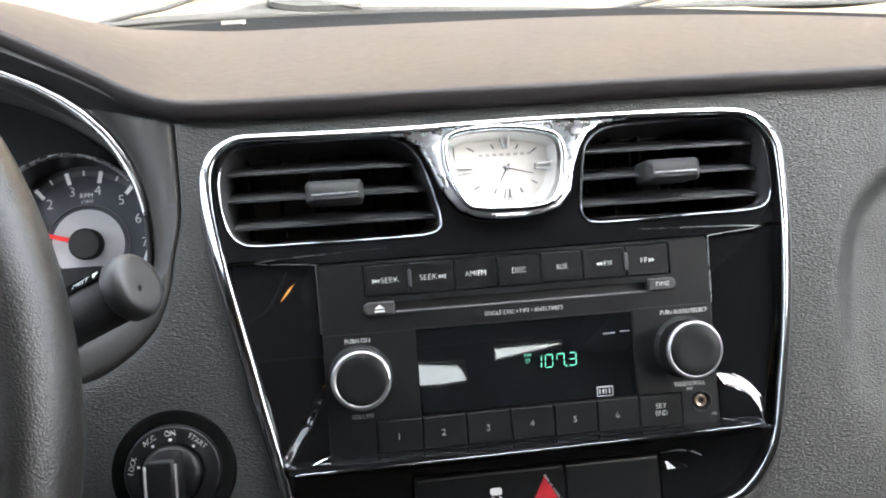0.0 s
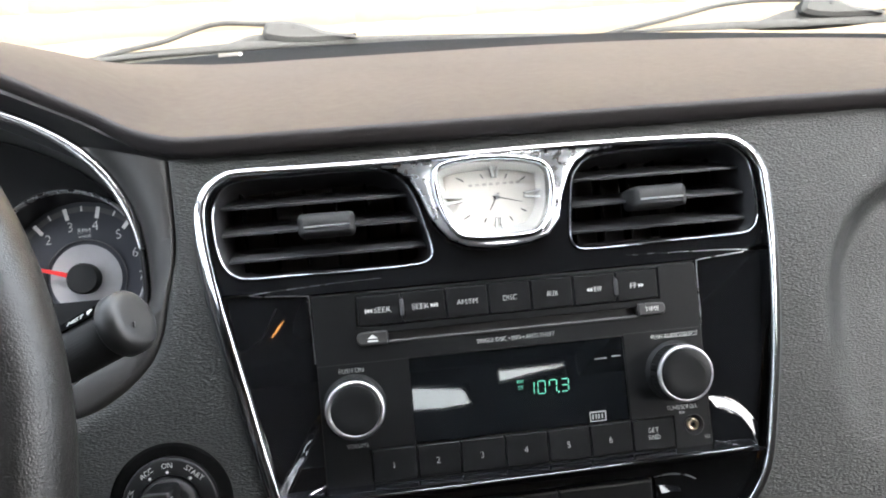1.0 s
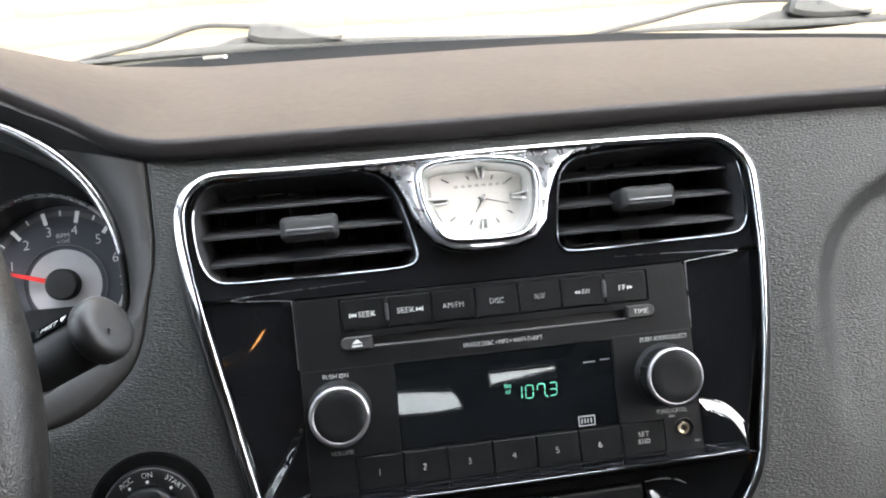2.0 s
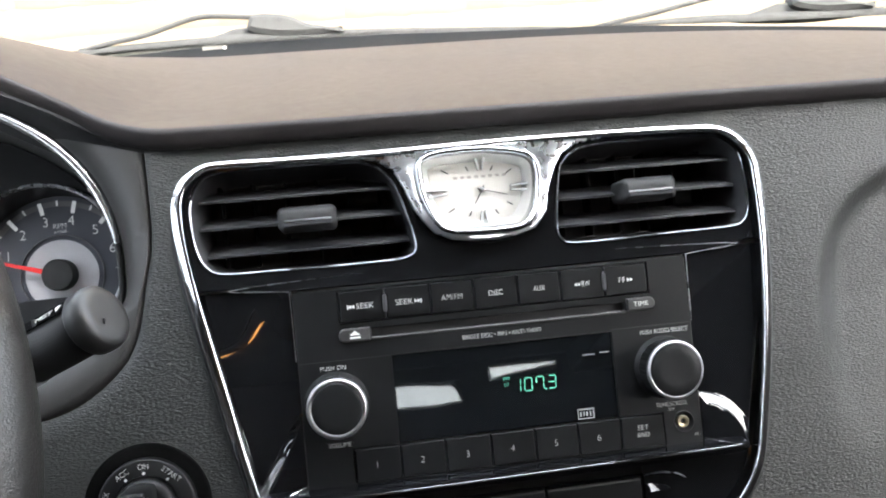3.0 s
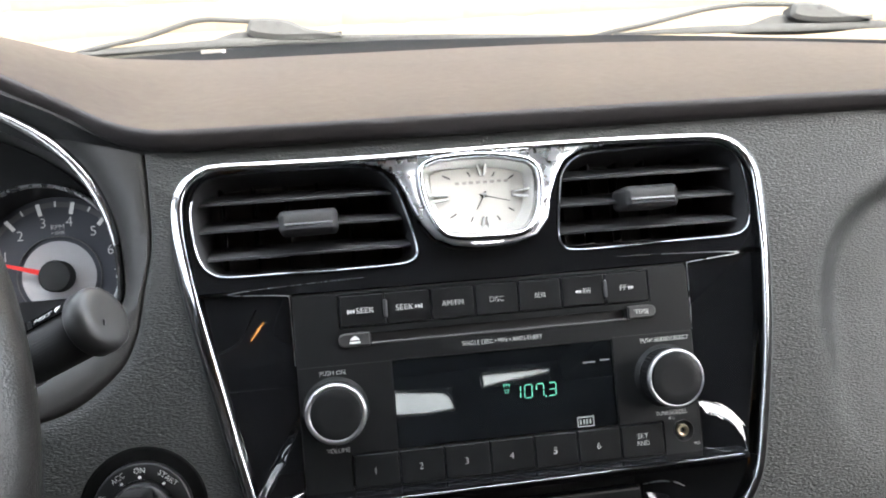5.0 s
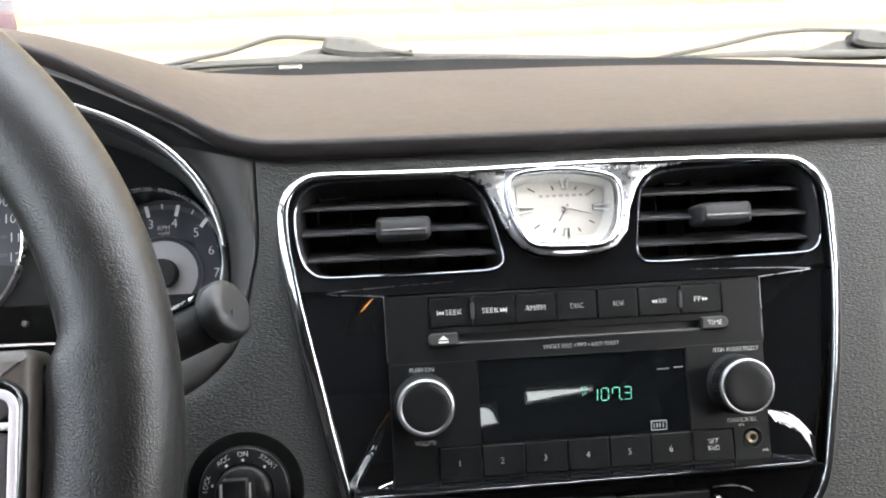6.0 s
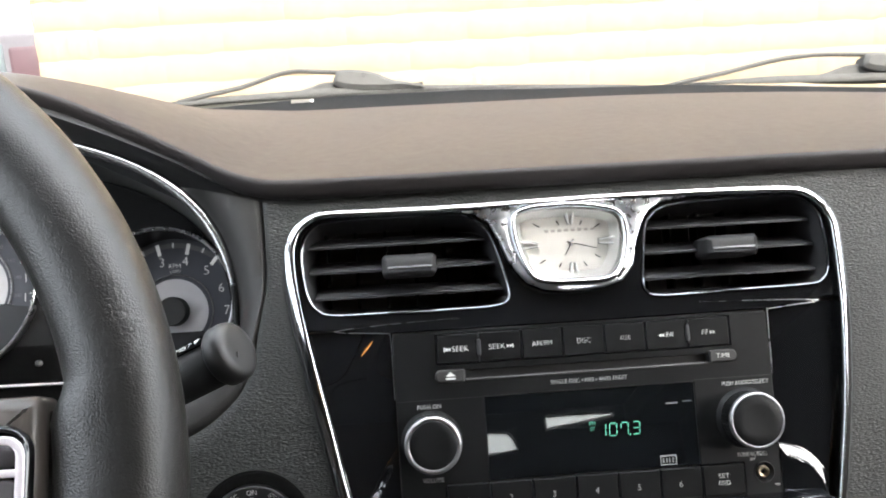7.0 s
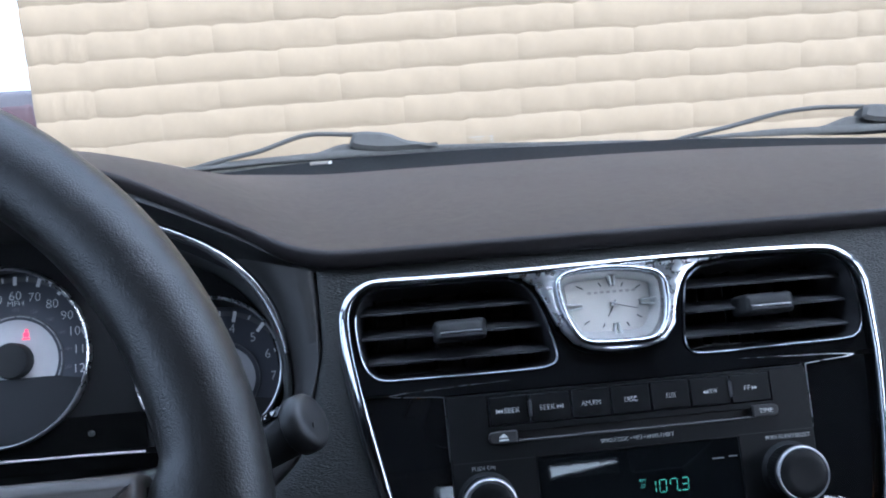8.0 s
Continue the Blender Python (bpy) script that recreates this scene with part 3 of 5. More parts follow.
        for i, a in enumerate(angles):
            for b, w, d in ((a, 1.0, tick[0] - tick[1]),) + (((a + angles[min(i + 1, len(angles) - 1)]) / 2, 0.4, 2.6),) * (i < len(angles) - 1):
                if cx + tick[0] * math.cos(radians(b)) > cx - 42 and math.sin(radians(b)) * tick[0] > -cut:
                    co, si = math.cos(radians(b)), math.sin(radians(b))
                    bm = bmesh.new()
                    o = [(tick[0] + 0.2, -w), (tick[0] + 0.2, w), (tick[0] - d, w), (tick[0] - d, -w)]
                    plate(bm, [(cx + p * co - q * si, cz + p * si + q * co) for p, q in o], 83.2, 83.6)
                    part("tick_mark", bm, RED if name == "tachometer" and b == angles[-1] else LIT_WHITE, g)
        for n, a in zip(numbers, angles):
            if n:
                lettering(n, size, cx + numeral * math.cos(radians(a)), cz + numeral * math.sin(radians(a)), 83.5, LIT_WHITE, g, name="numeral")
        bm = bmesh.new()
        sheet(bm, [radians(a) for a in steps(-180, 180, 90)], (0, 1), lambda a, j: (cx + (pale, hub * 0.8)[j] * math.cos(a), 83.3, max(cz + (pale, hub * 0.8)[j] * math.sin(a), cz - cut)))
        part("pale_ring", bm, GAUGE_RING, g, "pale grey inner ring")
        bm = bmesh.new()
        lathe(bm, cx, cz, [(pale + 2.8, 83.8), (pale + 2.7, 82.9), (pale + 2.2, 82.9), (pale + 2.1, 83.8)], 60)
        part("inner_rim", bm, GAUGE_BAND, g)
        # the dial ends at a dark sill, with a darker panel under it
        bm = bmesh.new()
        foot = [(cx + (tick[0] + 2.4) * math.cos(a), cz + (tick[0] + 2.4) * math.sin(a)) for a in steps(math.pi + math.asin(cut / (tick[0] + 2.4)), 2 * math.pi - math.asin(cut / (tick[0] + 2.4)), 30)]
        plate(bm, [(cx + pale, cz - cut + 0.4), (cx - pale, cz - cut + 0.4)] + [(x, z - 7 if k in (0, 30) else z) for k, (x, z) in enumerate(foot)], 81.6, 84, (), 0.4)
        part("lower_panel", bm, GAUGE_LOW, g, "dark panel closing the dial's foot")
        bm = bmesh.new()
        co, si = math.cos(radians(value)), math.sin(radians(value))
        plate(bm, [(cx + p * co - q * si, cz + p * si + q * co) for p, q in ((2, -1.5), (tick[1] * 0.98, -0.65), (tick[1], 0), (tick[1] * 0.98, 0.65), (2, 1.5))], 77.5, 78.3)
        part("needle", bm, RED, g, "red needle")
        bm = bmesh.new()
        lathe(bm, cx, cz, [(hub, 83), (hub, 76), (hub - 0.8, 74.8), (0, 74.5)], 36)
        part("hub", bm, DARK, g, "black needle hub")
        return g

    t = gauge("tachometer", (-217, 67.3), (-221.5, 73, 40.5, 66), (39.8, 33.6), 29.3, 18.9, 8.4, 12.4, [182 - 26.25 * i for i in range(8)], ["0", "1", "2", "3", "4", "5", "6", "7"], 163, 5.3, "tachometer dial")
    lettering("RPM", 2.7, -216.5, 93.5, 83.5, LIT_WHITE, t, 6.6)
    lettering("x1000", 1.7, -216.4, 90.5, 83.5, LIT_WHITE, t, 6.4)
    s = gauge("speedometer", (-334.5, 88), (-338.5, 90, 50, 66), (49.3, 44.4), 38.0, 24.0, 10.4, 10.6, [191 - 16.83 * i for i in range(13)], ["0", "10", "20", "30", "40", "50", "60", "70", "80", "90", "100", "110", "120"], 191, 5.3, "speedometer dial with a lit red warning lamp")
    lettering("MPH", 2.9, -334.3, 121.5, 83.5, LIT_WHITE, s, 9.0)
    # the small inner scale
    for i in range(11):
        a0, a1 = radians(191 - 20.2 * i - 1.2), radians(191 - 20.2 * (i + 1) + 1.2)
        bm = bmesh.new()
        sheet(bm, steps(a0, a1, 5), (0, 1), lambda a, j: (-334.5 + (26.6, 25.6)[j] * math.cos(a), 83.4, 88 + (26.6, 25.6)[j] * math.sin(a)))
        part("scale_bar", bm, GAUGE_PRINT, s)
        a = radians(191 - 20.2 * i)
        lettering(str(20 * i), 2.1, -334.5 + 29.8 * math.cos(a), 88 + 29.8 * math.sin(a), 83.6, GAUGE_FAINT, s, name="small_numeral")
    bm = bmesh.new()
    polygons(bm, [circle(-328.2, 105.2, 1.0, 12), rounded(-330.0, 101.4, -326.8, 104.2, 0.8), rounded(-330.6, 100.0, -326.2, 101.0, 0.4)], 82.7, 83.0)
    part("warning_lamp", bm, glowing("red warning light", (0.9, 0.05, 0.10), 1.0), s, "lit red warning symbol")


instrument_cluster()

# ---- centre stack ----
SIDE_L = [(-113, -62), (-116, -45), (-121.5, -20), (-126, 2), (-131, 25.5), (-135.5, 47.5), (-139.3, 70), (-140.5, 84), (-139.8, 93), (-136.0, 101.0), (-129.5, 106.3), (-121, 108.1)]
TOP = [(-96, 107.8), (-70, 107.6), (-45, 107.7), (-15, 108.4), (15, 108.9), (45, 108.9), (70, 108.8), (95, 108.3)]
SIDE_R = [(115, 107.2), (123.5, 104.3), (130.0, 97.8), (133.4, 90), (134.2, 82), (133.6, 57), (132.2, 30), (129.5, 2), (125.3, -25), (120.5, -50), (115.5, -62), (107, -73), (97, -80), (80, -84)]
FRONT = SIDE_L + TOP + SIDE_R
CLOCK_PLATE = [(-62, 106.5), (-48, 103.2), (-41.8, 98.8), (-37.5, 89), (-34.2, 79.5), (-30.6, 73.5), (-25.8, 67.3), (-17.5, 63.4), (-7, 61.9), (3, 61.9), (12, 62.8), (21.5, 65.6), (27.8, 73), (30.8, 84.6), (35, 94), (40, 100.5), (47.3, 104.6), (62, 106.5)]


def lean(x, z):
    """The stack's upper part leans back a little from the radio's face."""
    return 0.10 * max(z - 50, 0)


def centre_stack():
    st = root("centre_stack_trim", "gloss black centre stack panel framed by a chrome band", "dash trim", (0, 0, 40))
    band = curve(FRONT, 6)
    bm = bmesh.new()
    bevelled(bm, [(x, lean(x, z), z) for x, z in band], [(-2.5, 3.0), (-2.5, -2.2), (-2.2, -3.1), (-1.5, -3.5), (-0.6, -3.4), (0.9, -2.7), (2.3, -1.9), (2.9, -1.2), (3.0, 3.0)])
    part("chrome_band", bm, CHROME, st, "polished chrome band round the panel", 50)
    # solid dark tube along the band, drawn as its shadow line
    bm = bmesh.new()
    sweep(bm, [(x, 1.8 + lean(x, z), z) for x, z in [(a, b) for a, b in curve([(p[0] * 1.018 - 0.1, p[1] + (0.9 if p[1] > 100 else 0)) for p in FRONT], 6)]], 2.0, 2.2, n=8)
    part("band_shade", bm, DARK, st, "dark tube drawn as the shadow behind the chrome band", 50)

    # upper gloss panel with the openings of the vents
    upper = curve(SIDE_L[5:] + TOP + SIDE_R[:6], 6)
    lower_edge = [(131, 51), (124, 51), (115, 48.8), (94.5, 46.8), (60, 46.6), (0, 46.4), (-60, 46.6), (-94.5, 46.8), (-112, 48.3), (-121, 50), (-134, 50)]
    bm = bmesh.new()
    plate(bm, [p for p in upper if p[1] > 52] + lower_edge, 1.0, 5.0, [VENT_L, VENT_R, CLOCK_HOLE], 0.6, lean)
    part("gloss_panel", bm, PIANO, st, "gloss black panel round the vents")

    # hollow gloss cheeks beside the radio, curling forward into the shelf below
    for s in (-1, 1):
        bm = bmesh.new()

        def cheek(u, v):
            z = 49 - 96 * v
            out = float(np.interp(z, (-85, -50, -25, 2, 25.5, 50), (-104, -115, -120.5, -126, -131, -136.5)))
            x = -93.2 + (out + 93.2) * u
            # a step in the lower corner, where the panel swings forward to the shelf
            # slope set so the gloss mirrors the sky as a white streak
            rough = 0.9 * noise.noise((x * 0.16, z * 0.16, 3.0 * s))
            away = 0.853 * (x + 102) - 0.522 * (z + 19.7)
            step = min(max((away - rough) / 5.0, 0), 1)
            rise = 3.0 * min(max((-8 - z) / 24, 0), 1)
            # twist fitted so the added lens mirrors as one orange streak
            u0, v0 = x + 115, z - 25
            v0 = 3 * math.log1p(math.exp((v0 - 1) / 3)) + 1
            twist = 0.0141 * u0 - 0.0015 * v0 - 0.000525 * u0 * u0 - 0.0036 * u0 * v0 + 0.000185 * v0 * v0
            if s < 0:
                return (x, 3.0 + twist - rise * step * step * (3 - 2 * step), z)
            # on this side a curved band, tilted one way, leads forward to a flat corner
            # its tilt is set to mirror the sky as a white crescent
            px, pz = -x - 90, z + 50
            r = math.hypot(px, pz)
            if r > 30.8:
                return (-x, 3.0, z)
            if r < 26.0 + rough:
                return (-x, 0.0, z)
            return (-x, min(max(3.0 - 0.27 * (30.6 - 0.82 * px - 0.57 * pz) - 0.0022 * max(24 - pz, 0) ** 2, 0.0), 3.0), z)

        sheet(bm, steps(0, 1, 60), steps(0, 1, 180), cheek)
        part("gloss_cheek", bm, PIANO, st, "hollow gloss black cheek beside the radio", 60)
        # satin threads drawn as the highlights along the black panel's edges
        bm = bmesh.new()
        line = curve([(-121, 0.7, 49.5), (-117, 0.6, 48.6), (-106, 0.5, 47.8), (-95.5, 0.4, 46.9)], 5) + curve([(-94.3, 0.3, 46.5), (-93.9, 0.4, 44), (-93.6, 0.6, 15)], 4)
        sweep(bm, [(x * -s, y, z) for x, y, z in line], 0.16, 0.16, n=6)
        part("edge_glint", bm, SATIN, st, "thin satin line drawn as the glint on the radio's recess edge")
        bm = bmesh.new()
        line = curve([(-121, 0.7, 49.5), (-114, 0.7, 50.2), (-105.6, 0.8, 50.7), (-83.4, 0.9, 51.6), (-60, 0.9, 52.3)], 6)
        sweep(bm, [(x * -s, y, z) for x, y, z in line], lambda t: 0.16 * (1 - t) + 0.03, 0.12, n=6)
        part("upper_glint", bm, SATIN, st, "fine satin line drawn as the edge highlight under the vent")

    # shelf under the radio; a chrome bead running to points draws its edge highlight
    bm = bmesh.new()
    sheet(bm, steps(-112, 112, 40), (0, 1, 2, 3), lambda x, j: (x, (3, -7.5, -8.6, 2)[j], (-42.5, -44.2, -46.6, -51)[j] + 0.00004 * x * x))
    part("shelf", bm, PIANO, st, "gloss black shelf under the radio", 50)
    bm = bmesh.new()
    sweep(bm, [(x, -8.9, -45.8 + 0.00004 * x * x + 0.008 * x) for x in steps(-109, 109, 40)], 0.55, 0.6, n=6)
    for s in (-1, 1):
        sweep(bm, [(s * 109, -8.9, -45.3 + 0.9 * s), (s * 100, -3, -42.9), (s * 94, -0.5, -41.2)], 0.17, 0.17, n=6)
    part("shelf_glint", bm, CHROME, st, "chrome bead drawn as the highlight on the shelf's edge")
    bm = bmesh.new()
    low = [(x, z) for x, z in curve(SIDE_R[8:], 6)]
    plate(bm, [(-112, -47), (-108, -92), (72, -92)] + [(x, z) for x, z in low[::-1] if z < -48] + [(118, -47)], 2.0, 6.0, [rounded(-56.5, -88, 62, -55.2, 1.5)], 0.5)
    part("lower_panel", bm, PIANO, st, "gloss black panel under the shelf")
    # small tray mouth by the switches: satin arc and tilted patch make its reflections
    bm = bmesh.new()
    sweep(bm, curve([(62.5, 1.6, -55.4), (71, 1.5, -54.9), (78, 1.5, -56.1), (83, 1.7, -58.7)], 5), lambda t: 0.12 + 0.3 * math.sin(math.pi * t), 0.3, n=6)
    part("tray_glint", bm, SATIN, st, "thin satin arc drawn as the highlight on a small tray")
    bm = bmesh.new()
    sheet(bm, steps(0, 1, 10), steps(0, 1, 4), lambda u, v: (63 + 11.5 * u, 1.9 - 2.2 * v - 0.4 * u, -59.6 - 2.2 * u * u - v * (3.9 - 2.4 * u)))
    part("tray_lip", bm, PIANO, st, "gloss black lip of a small tray", 60)
    return st


def vent_outline(points):
    return curve(points, 5, True)


VENT_L = vent_outline([(-121, 104), (-130.5, 100), (-135, 90), (-134.6, 76), (-132.2, 65.5), (-127.8, 59.4), (-120.5, 57.0), (-100, 56.7), (-75.7, 56.4), (-50, 56.5), (-40, 57.1), (-35.2, 59.4), (-34.1, 64), (-36.1, 74.5), (-40, 88.1), (-44.5, 96.6), (-51, 102), (-62, 104.3), (-92, 104.6)])
VENT_R = vent_outline([(46.9, 101.9), (39.4, 96.6), (36.6, 89.9), (34.3, 76.6), (32.9, 64.5), (34.6, 59.2), (40, 56.8), (60, 56.7), (88, 57.2), (117, 57.6), (125, 59.8), (128.4, 65), (129.4, 72), (129.2, 86), (127.0, 96), (119, 103), (108, 104.3), (80, 104.2), (60, 103.8)])
CLOCK_HOLE = curve([(-30.5, 98.5), (-28.5, 102.2), (-24.5, 104.2), (-18.2, 105.3), (-5.3, 105.8), (8.1, 104.9), (20.5, 102.1), (24.8, 98.6), (26.0, 94.0), (25.4, 85), (23.2, 76.4), (18.6, 69.2), (12.0, 66.4), (-4, 66.2), (-17, 67.2), (-22.8, 70), (-27.2, 78), (-29.7, 87)], 4, True)
centre_stack()


def air_vent(outline, tab, slats, label):
    xs = [p[0] for p in outline]
    cx = (min(xs) + max(xs)) / 2
    vent = root("air_vent", label, "air vent", (cx, 5, 80), group="air vents of the centre stack")
    inner = inset(ccw(outline), 0.9)
    n = len(inner)
    bm = bmesh.new()
    sheet(bm, list(range(n)) + [0], (0, 1, 2), lambda i, j: (cx + (inner[i][0] - cx) * (1, 0.99, 0.94)[j], (0.6, 8, 48)[j] + lean(0, inner[i][1]), 80 + (inner[i][1] - 80) * (1, 0.99, 0.9)[j]))
    part("duct", bm, SLAT, vent, "black duct of the vent", 50)
    bm = bmesh.new()
    plate(bm, [(cx + (x - cx) * 0.96, 80 + (z - 80) * 0.93) for x, z in inner], 46, 48)
    part("duct_back", bm, SLAT, vent)
    bm = bmesh.new()
    ring = [(x, 0.2 + lean(x, z), z) for x, z in inset(ccw(outline), 0.3)]
    sweep(bm, ring, 0.32, 0.6, True, n=8)
    part("chrome_ring", bm, CHROME, vent, "thin chrome ring round the opening")

    def span(z):
        cross = []
        for (xa, za), (xb, zb) in zip(inner, inner[1:] + inner[:1]):
            if (za - z) * (zb - z) <= 0 and za != zb:
                cross.append(xa + (xb - xa) * (z - za) / (zb - za))
        return min(cross) + 1.2, max(cross) - 1.2

    for z in slats:
        x0, x1 = span(z)
        bm = bmesh.new()
        sec = [(6, 0.5), (7.0, 1.0), (20, 4.4), (30, 6.8), (30, 6.0), (20, 3.2), (7.5, -0.6), (6.2, -0.5)]
        sheet(bm, [x0, x0 + 8, (x0 + x1) / 2, x1 - 8, x1], range(len(sec) + 1), lambda x, k: (x, sec[k % len(sec)][0] + lean(0, z) + (3.0 if x in (x0, x1) else 0), z + sec[k % len(sec)][1]))
        part("slat", bm, SLAT, vent)
    x0, x1 = span(80)
    for i in range(6):
        x = x0 + (x1 - x0) * (i + 0.5) / 6
        bm = bmesh.new()
        block(bm, x - 0.7, x + 0.7, 33, 45, 61, 101, 0.4, 1)
        part("vane", bm, BLACK, vent)
    # thumb tab riding on the middle slat
    bm = bmesh.new()
    outline2 = rounded(tab - 13.2, 74.0, tab + 13.2, 84.8, 2.6)
    plate(bm, outline2, -4.5, 14, (), 2.4)
    t = part("thumb_tab", bm, DARK, vent, "dark thumb tab with a bright strip", 50)
    bm = bmesh.new()
    plate(bm, rounded(tab - 10.6, 78.0, tab + 10.8, 78.8, 0.35), -5.2, -4.2, (), 0.2)
    part("bright_strip", bm, RING, t, "thin bright strip")
    bm = bmesh.new()
    plate(bm, rounded(tab - 10.6, 75.8, tab + 10.8, 77.9, 0.6), -4.9, -4.2, (), 0.3)
    part("gloss_insert", bm, GREY_GLOSS, t, "glossy dark insert under the strip")
    return vent


air_vent(VENT_L, -82.7, (91.2, 78.6, 65.6), "black air vent with tilted slats and chrome ring, driver's half")
air_vent(VENT_R, 78.2, (91.5, 78.6, 65.6), "black air vent with tilted slats and chrome ring, passenger's half")


CLOCK_RIM = material("frosted clock rim", (0.80, 0.80, 0.79), 0.40, metal=0.45, vary=0.04)
BATON = material("bright baton enamel", (0.82, 0.82, 0.80), 0.3, vary=0.02)


def analog_clock():
    ck = root("analog_clock", "analog dash clock with cream dial in a chrome surround", "clock", (0, 10, 85))
    bm = bmesh.new()
    plate(bm, CLOCK_PLATE, -1.6, 2.5, [CLOCK_HOLE], 0.9, lambda x, z: lean(x, z) - 0.11 * max(0, 106.5 - z))
    part("chrome_plate", bm, BRUSHED, ck, "chrome plate round the clock", 50)
    hole = inset(ccw(CLOCK_HOLE), 0.2)
    bm = bmesh.new()
    n = len(hole)
    sec = [(-0.8, 2.5), (-1.5, -3.6), (-0.4, -4.6), (0.8, -4.4), (1.6, -3.0), (1.7, -1.2), (2.0, 0.4), (5.9, 11.5)]
    rings = [inset(hole, d) for d, _ in sec]

    def lip(i, j):
        x, z = rings[j][i]
        return (x, sec[j][1] + lean(0, z) - 0.09 * max(0, 106.5 - z) * (j < 6), z)

    sheet(bm, list(range(n)) + [0], range(7), lip)
    part("bezel", bm, CHROME, ck, "rounded chrome bezel", 60)
    bm = bmesh.new()
    sheet(bm, list(range(n)) + [0], (6, 7), lip)
    part("inner_rim", bm, CLOCK_RIM, ck, "bright sloping rim inside the bezel", 60)
    bm = bmesh.new()
    face = inset(hole, 5.6)
    plate(bm, face, 13.5, 16)
    dial = part("dial", bm, DIAL, ck, "cream dial")
    cx, cz, y = 0.2, 86.3, 13.4

    def reach(a):
        c, s = math.cos(a), math.sin(a)
        best = 99
        for (xa, za), (xb, zb) in zip(face, face[1:] + face[:1]):
            d = c * (zb - za) - s * (xb - xa)
            if abs(d) > 1e-9:
                t = ((xa - cx) * (zb - za) - (za - cz) * (xb - xa)) / d
                u = ((xa - cx) * s - (za - cz) * c) / d
                if t > 0 and 0 <= u <= 1:
                    best = min(best, t)
        return best

    for h in range(12):
        a = radians(90 - 30 * h)
        c, s = math.cos(a), math.sin(a)
        r = reach(a)
        bm = bmesh.new()
        if h % 3:
            r0, r1 = r * 0.70, r * 0.86
            plate(bm, [(cx + p * c - q * s, cz + p * s + q * c) for p, q in ((r0, -0.3), (r1, -0.3), (r1, 0.3), (r0, 0.3))], y - 0.3, y)
            part("hour_mark", bm, INK, dial)
        else:
            rim = bmesh.new()
            for off in (-1.5, 1.5):
                plate(rim, [(cx + p * c - q * s, cz + p * s + q * c) for p, q in ((r * 0.70, off * 0.55 - 0.5), (r * 1.08, off * 1.15 - 0.8), (r * 1.08, off * 1.15 + 0.8), (r * 0.70, off * 0.55 + 0.5))], y - 0.4, y)
                plate(bm, [(cx + p * c - q * s, cz + p * s + q * c) for p, q in ((r * 0.72, off * 0.55 - 0.35), (r * 1.12, off * 1.15 - 0.6), (r * 1.12, off * 1.15 + 0.6), (r * 0.72, off * 0.55 + 0.35))], y - 5.0, y, (), 0.25)
            part("hour_baton", bm, BATON, dial, "raised chrome hour baton")
            part("baton_foot", rim, INK, dial, "dark outline of the baton")
    bm = bmesh.new()
    for i in range(8):
        block(bm, -13.0 + 3.4 * i, -11.0 + 3.4 * i, y - 0.1, y, 92.2, 93.5)
    part("maker_bars", bm, material("faint grey print", (0.40, 0.37, 0.34), 0.6), dial, "row of faint grey bars")
    for nm, a, r, w in (("hour_hand", -121, 7.6, 0.5), ("minute_hand", -15, 13.0, 0.42)):
        c, s = math.cos(radians(a)), math.sin(radians(a))
        bm = bmesh.new()
        plate(bm, [(cx + p * c - q * s, cz + p * s + q * c) for p, q in ((-2.2, -w * 0.8), (r, -w * 0.4), (r, w * 0.4), (-2.2, w * 0.8))], y - 1.8, y - 1.5)
        part(nm, bm, INK, ck, "thin black hand")
    bm = bmesh.new()
    lathe(bm, cx, cz, [(1.4, y), (1.4, y - 2.4), (0, y - 2.6)], 16)
    part("hand_pin", bm, SATIN, ck)
    bm = bmesh.new()
    plate(bm, inset(hole, 1.6), 0.0, 1.0, (), 0, lean)
    pane = part("glass", bm, GLASS, ck, "clear clock glass")
    pane.visible_shadow = False


analog_clock()
# ---- radio ----


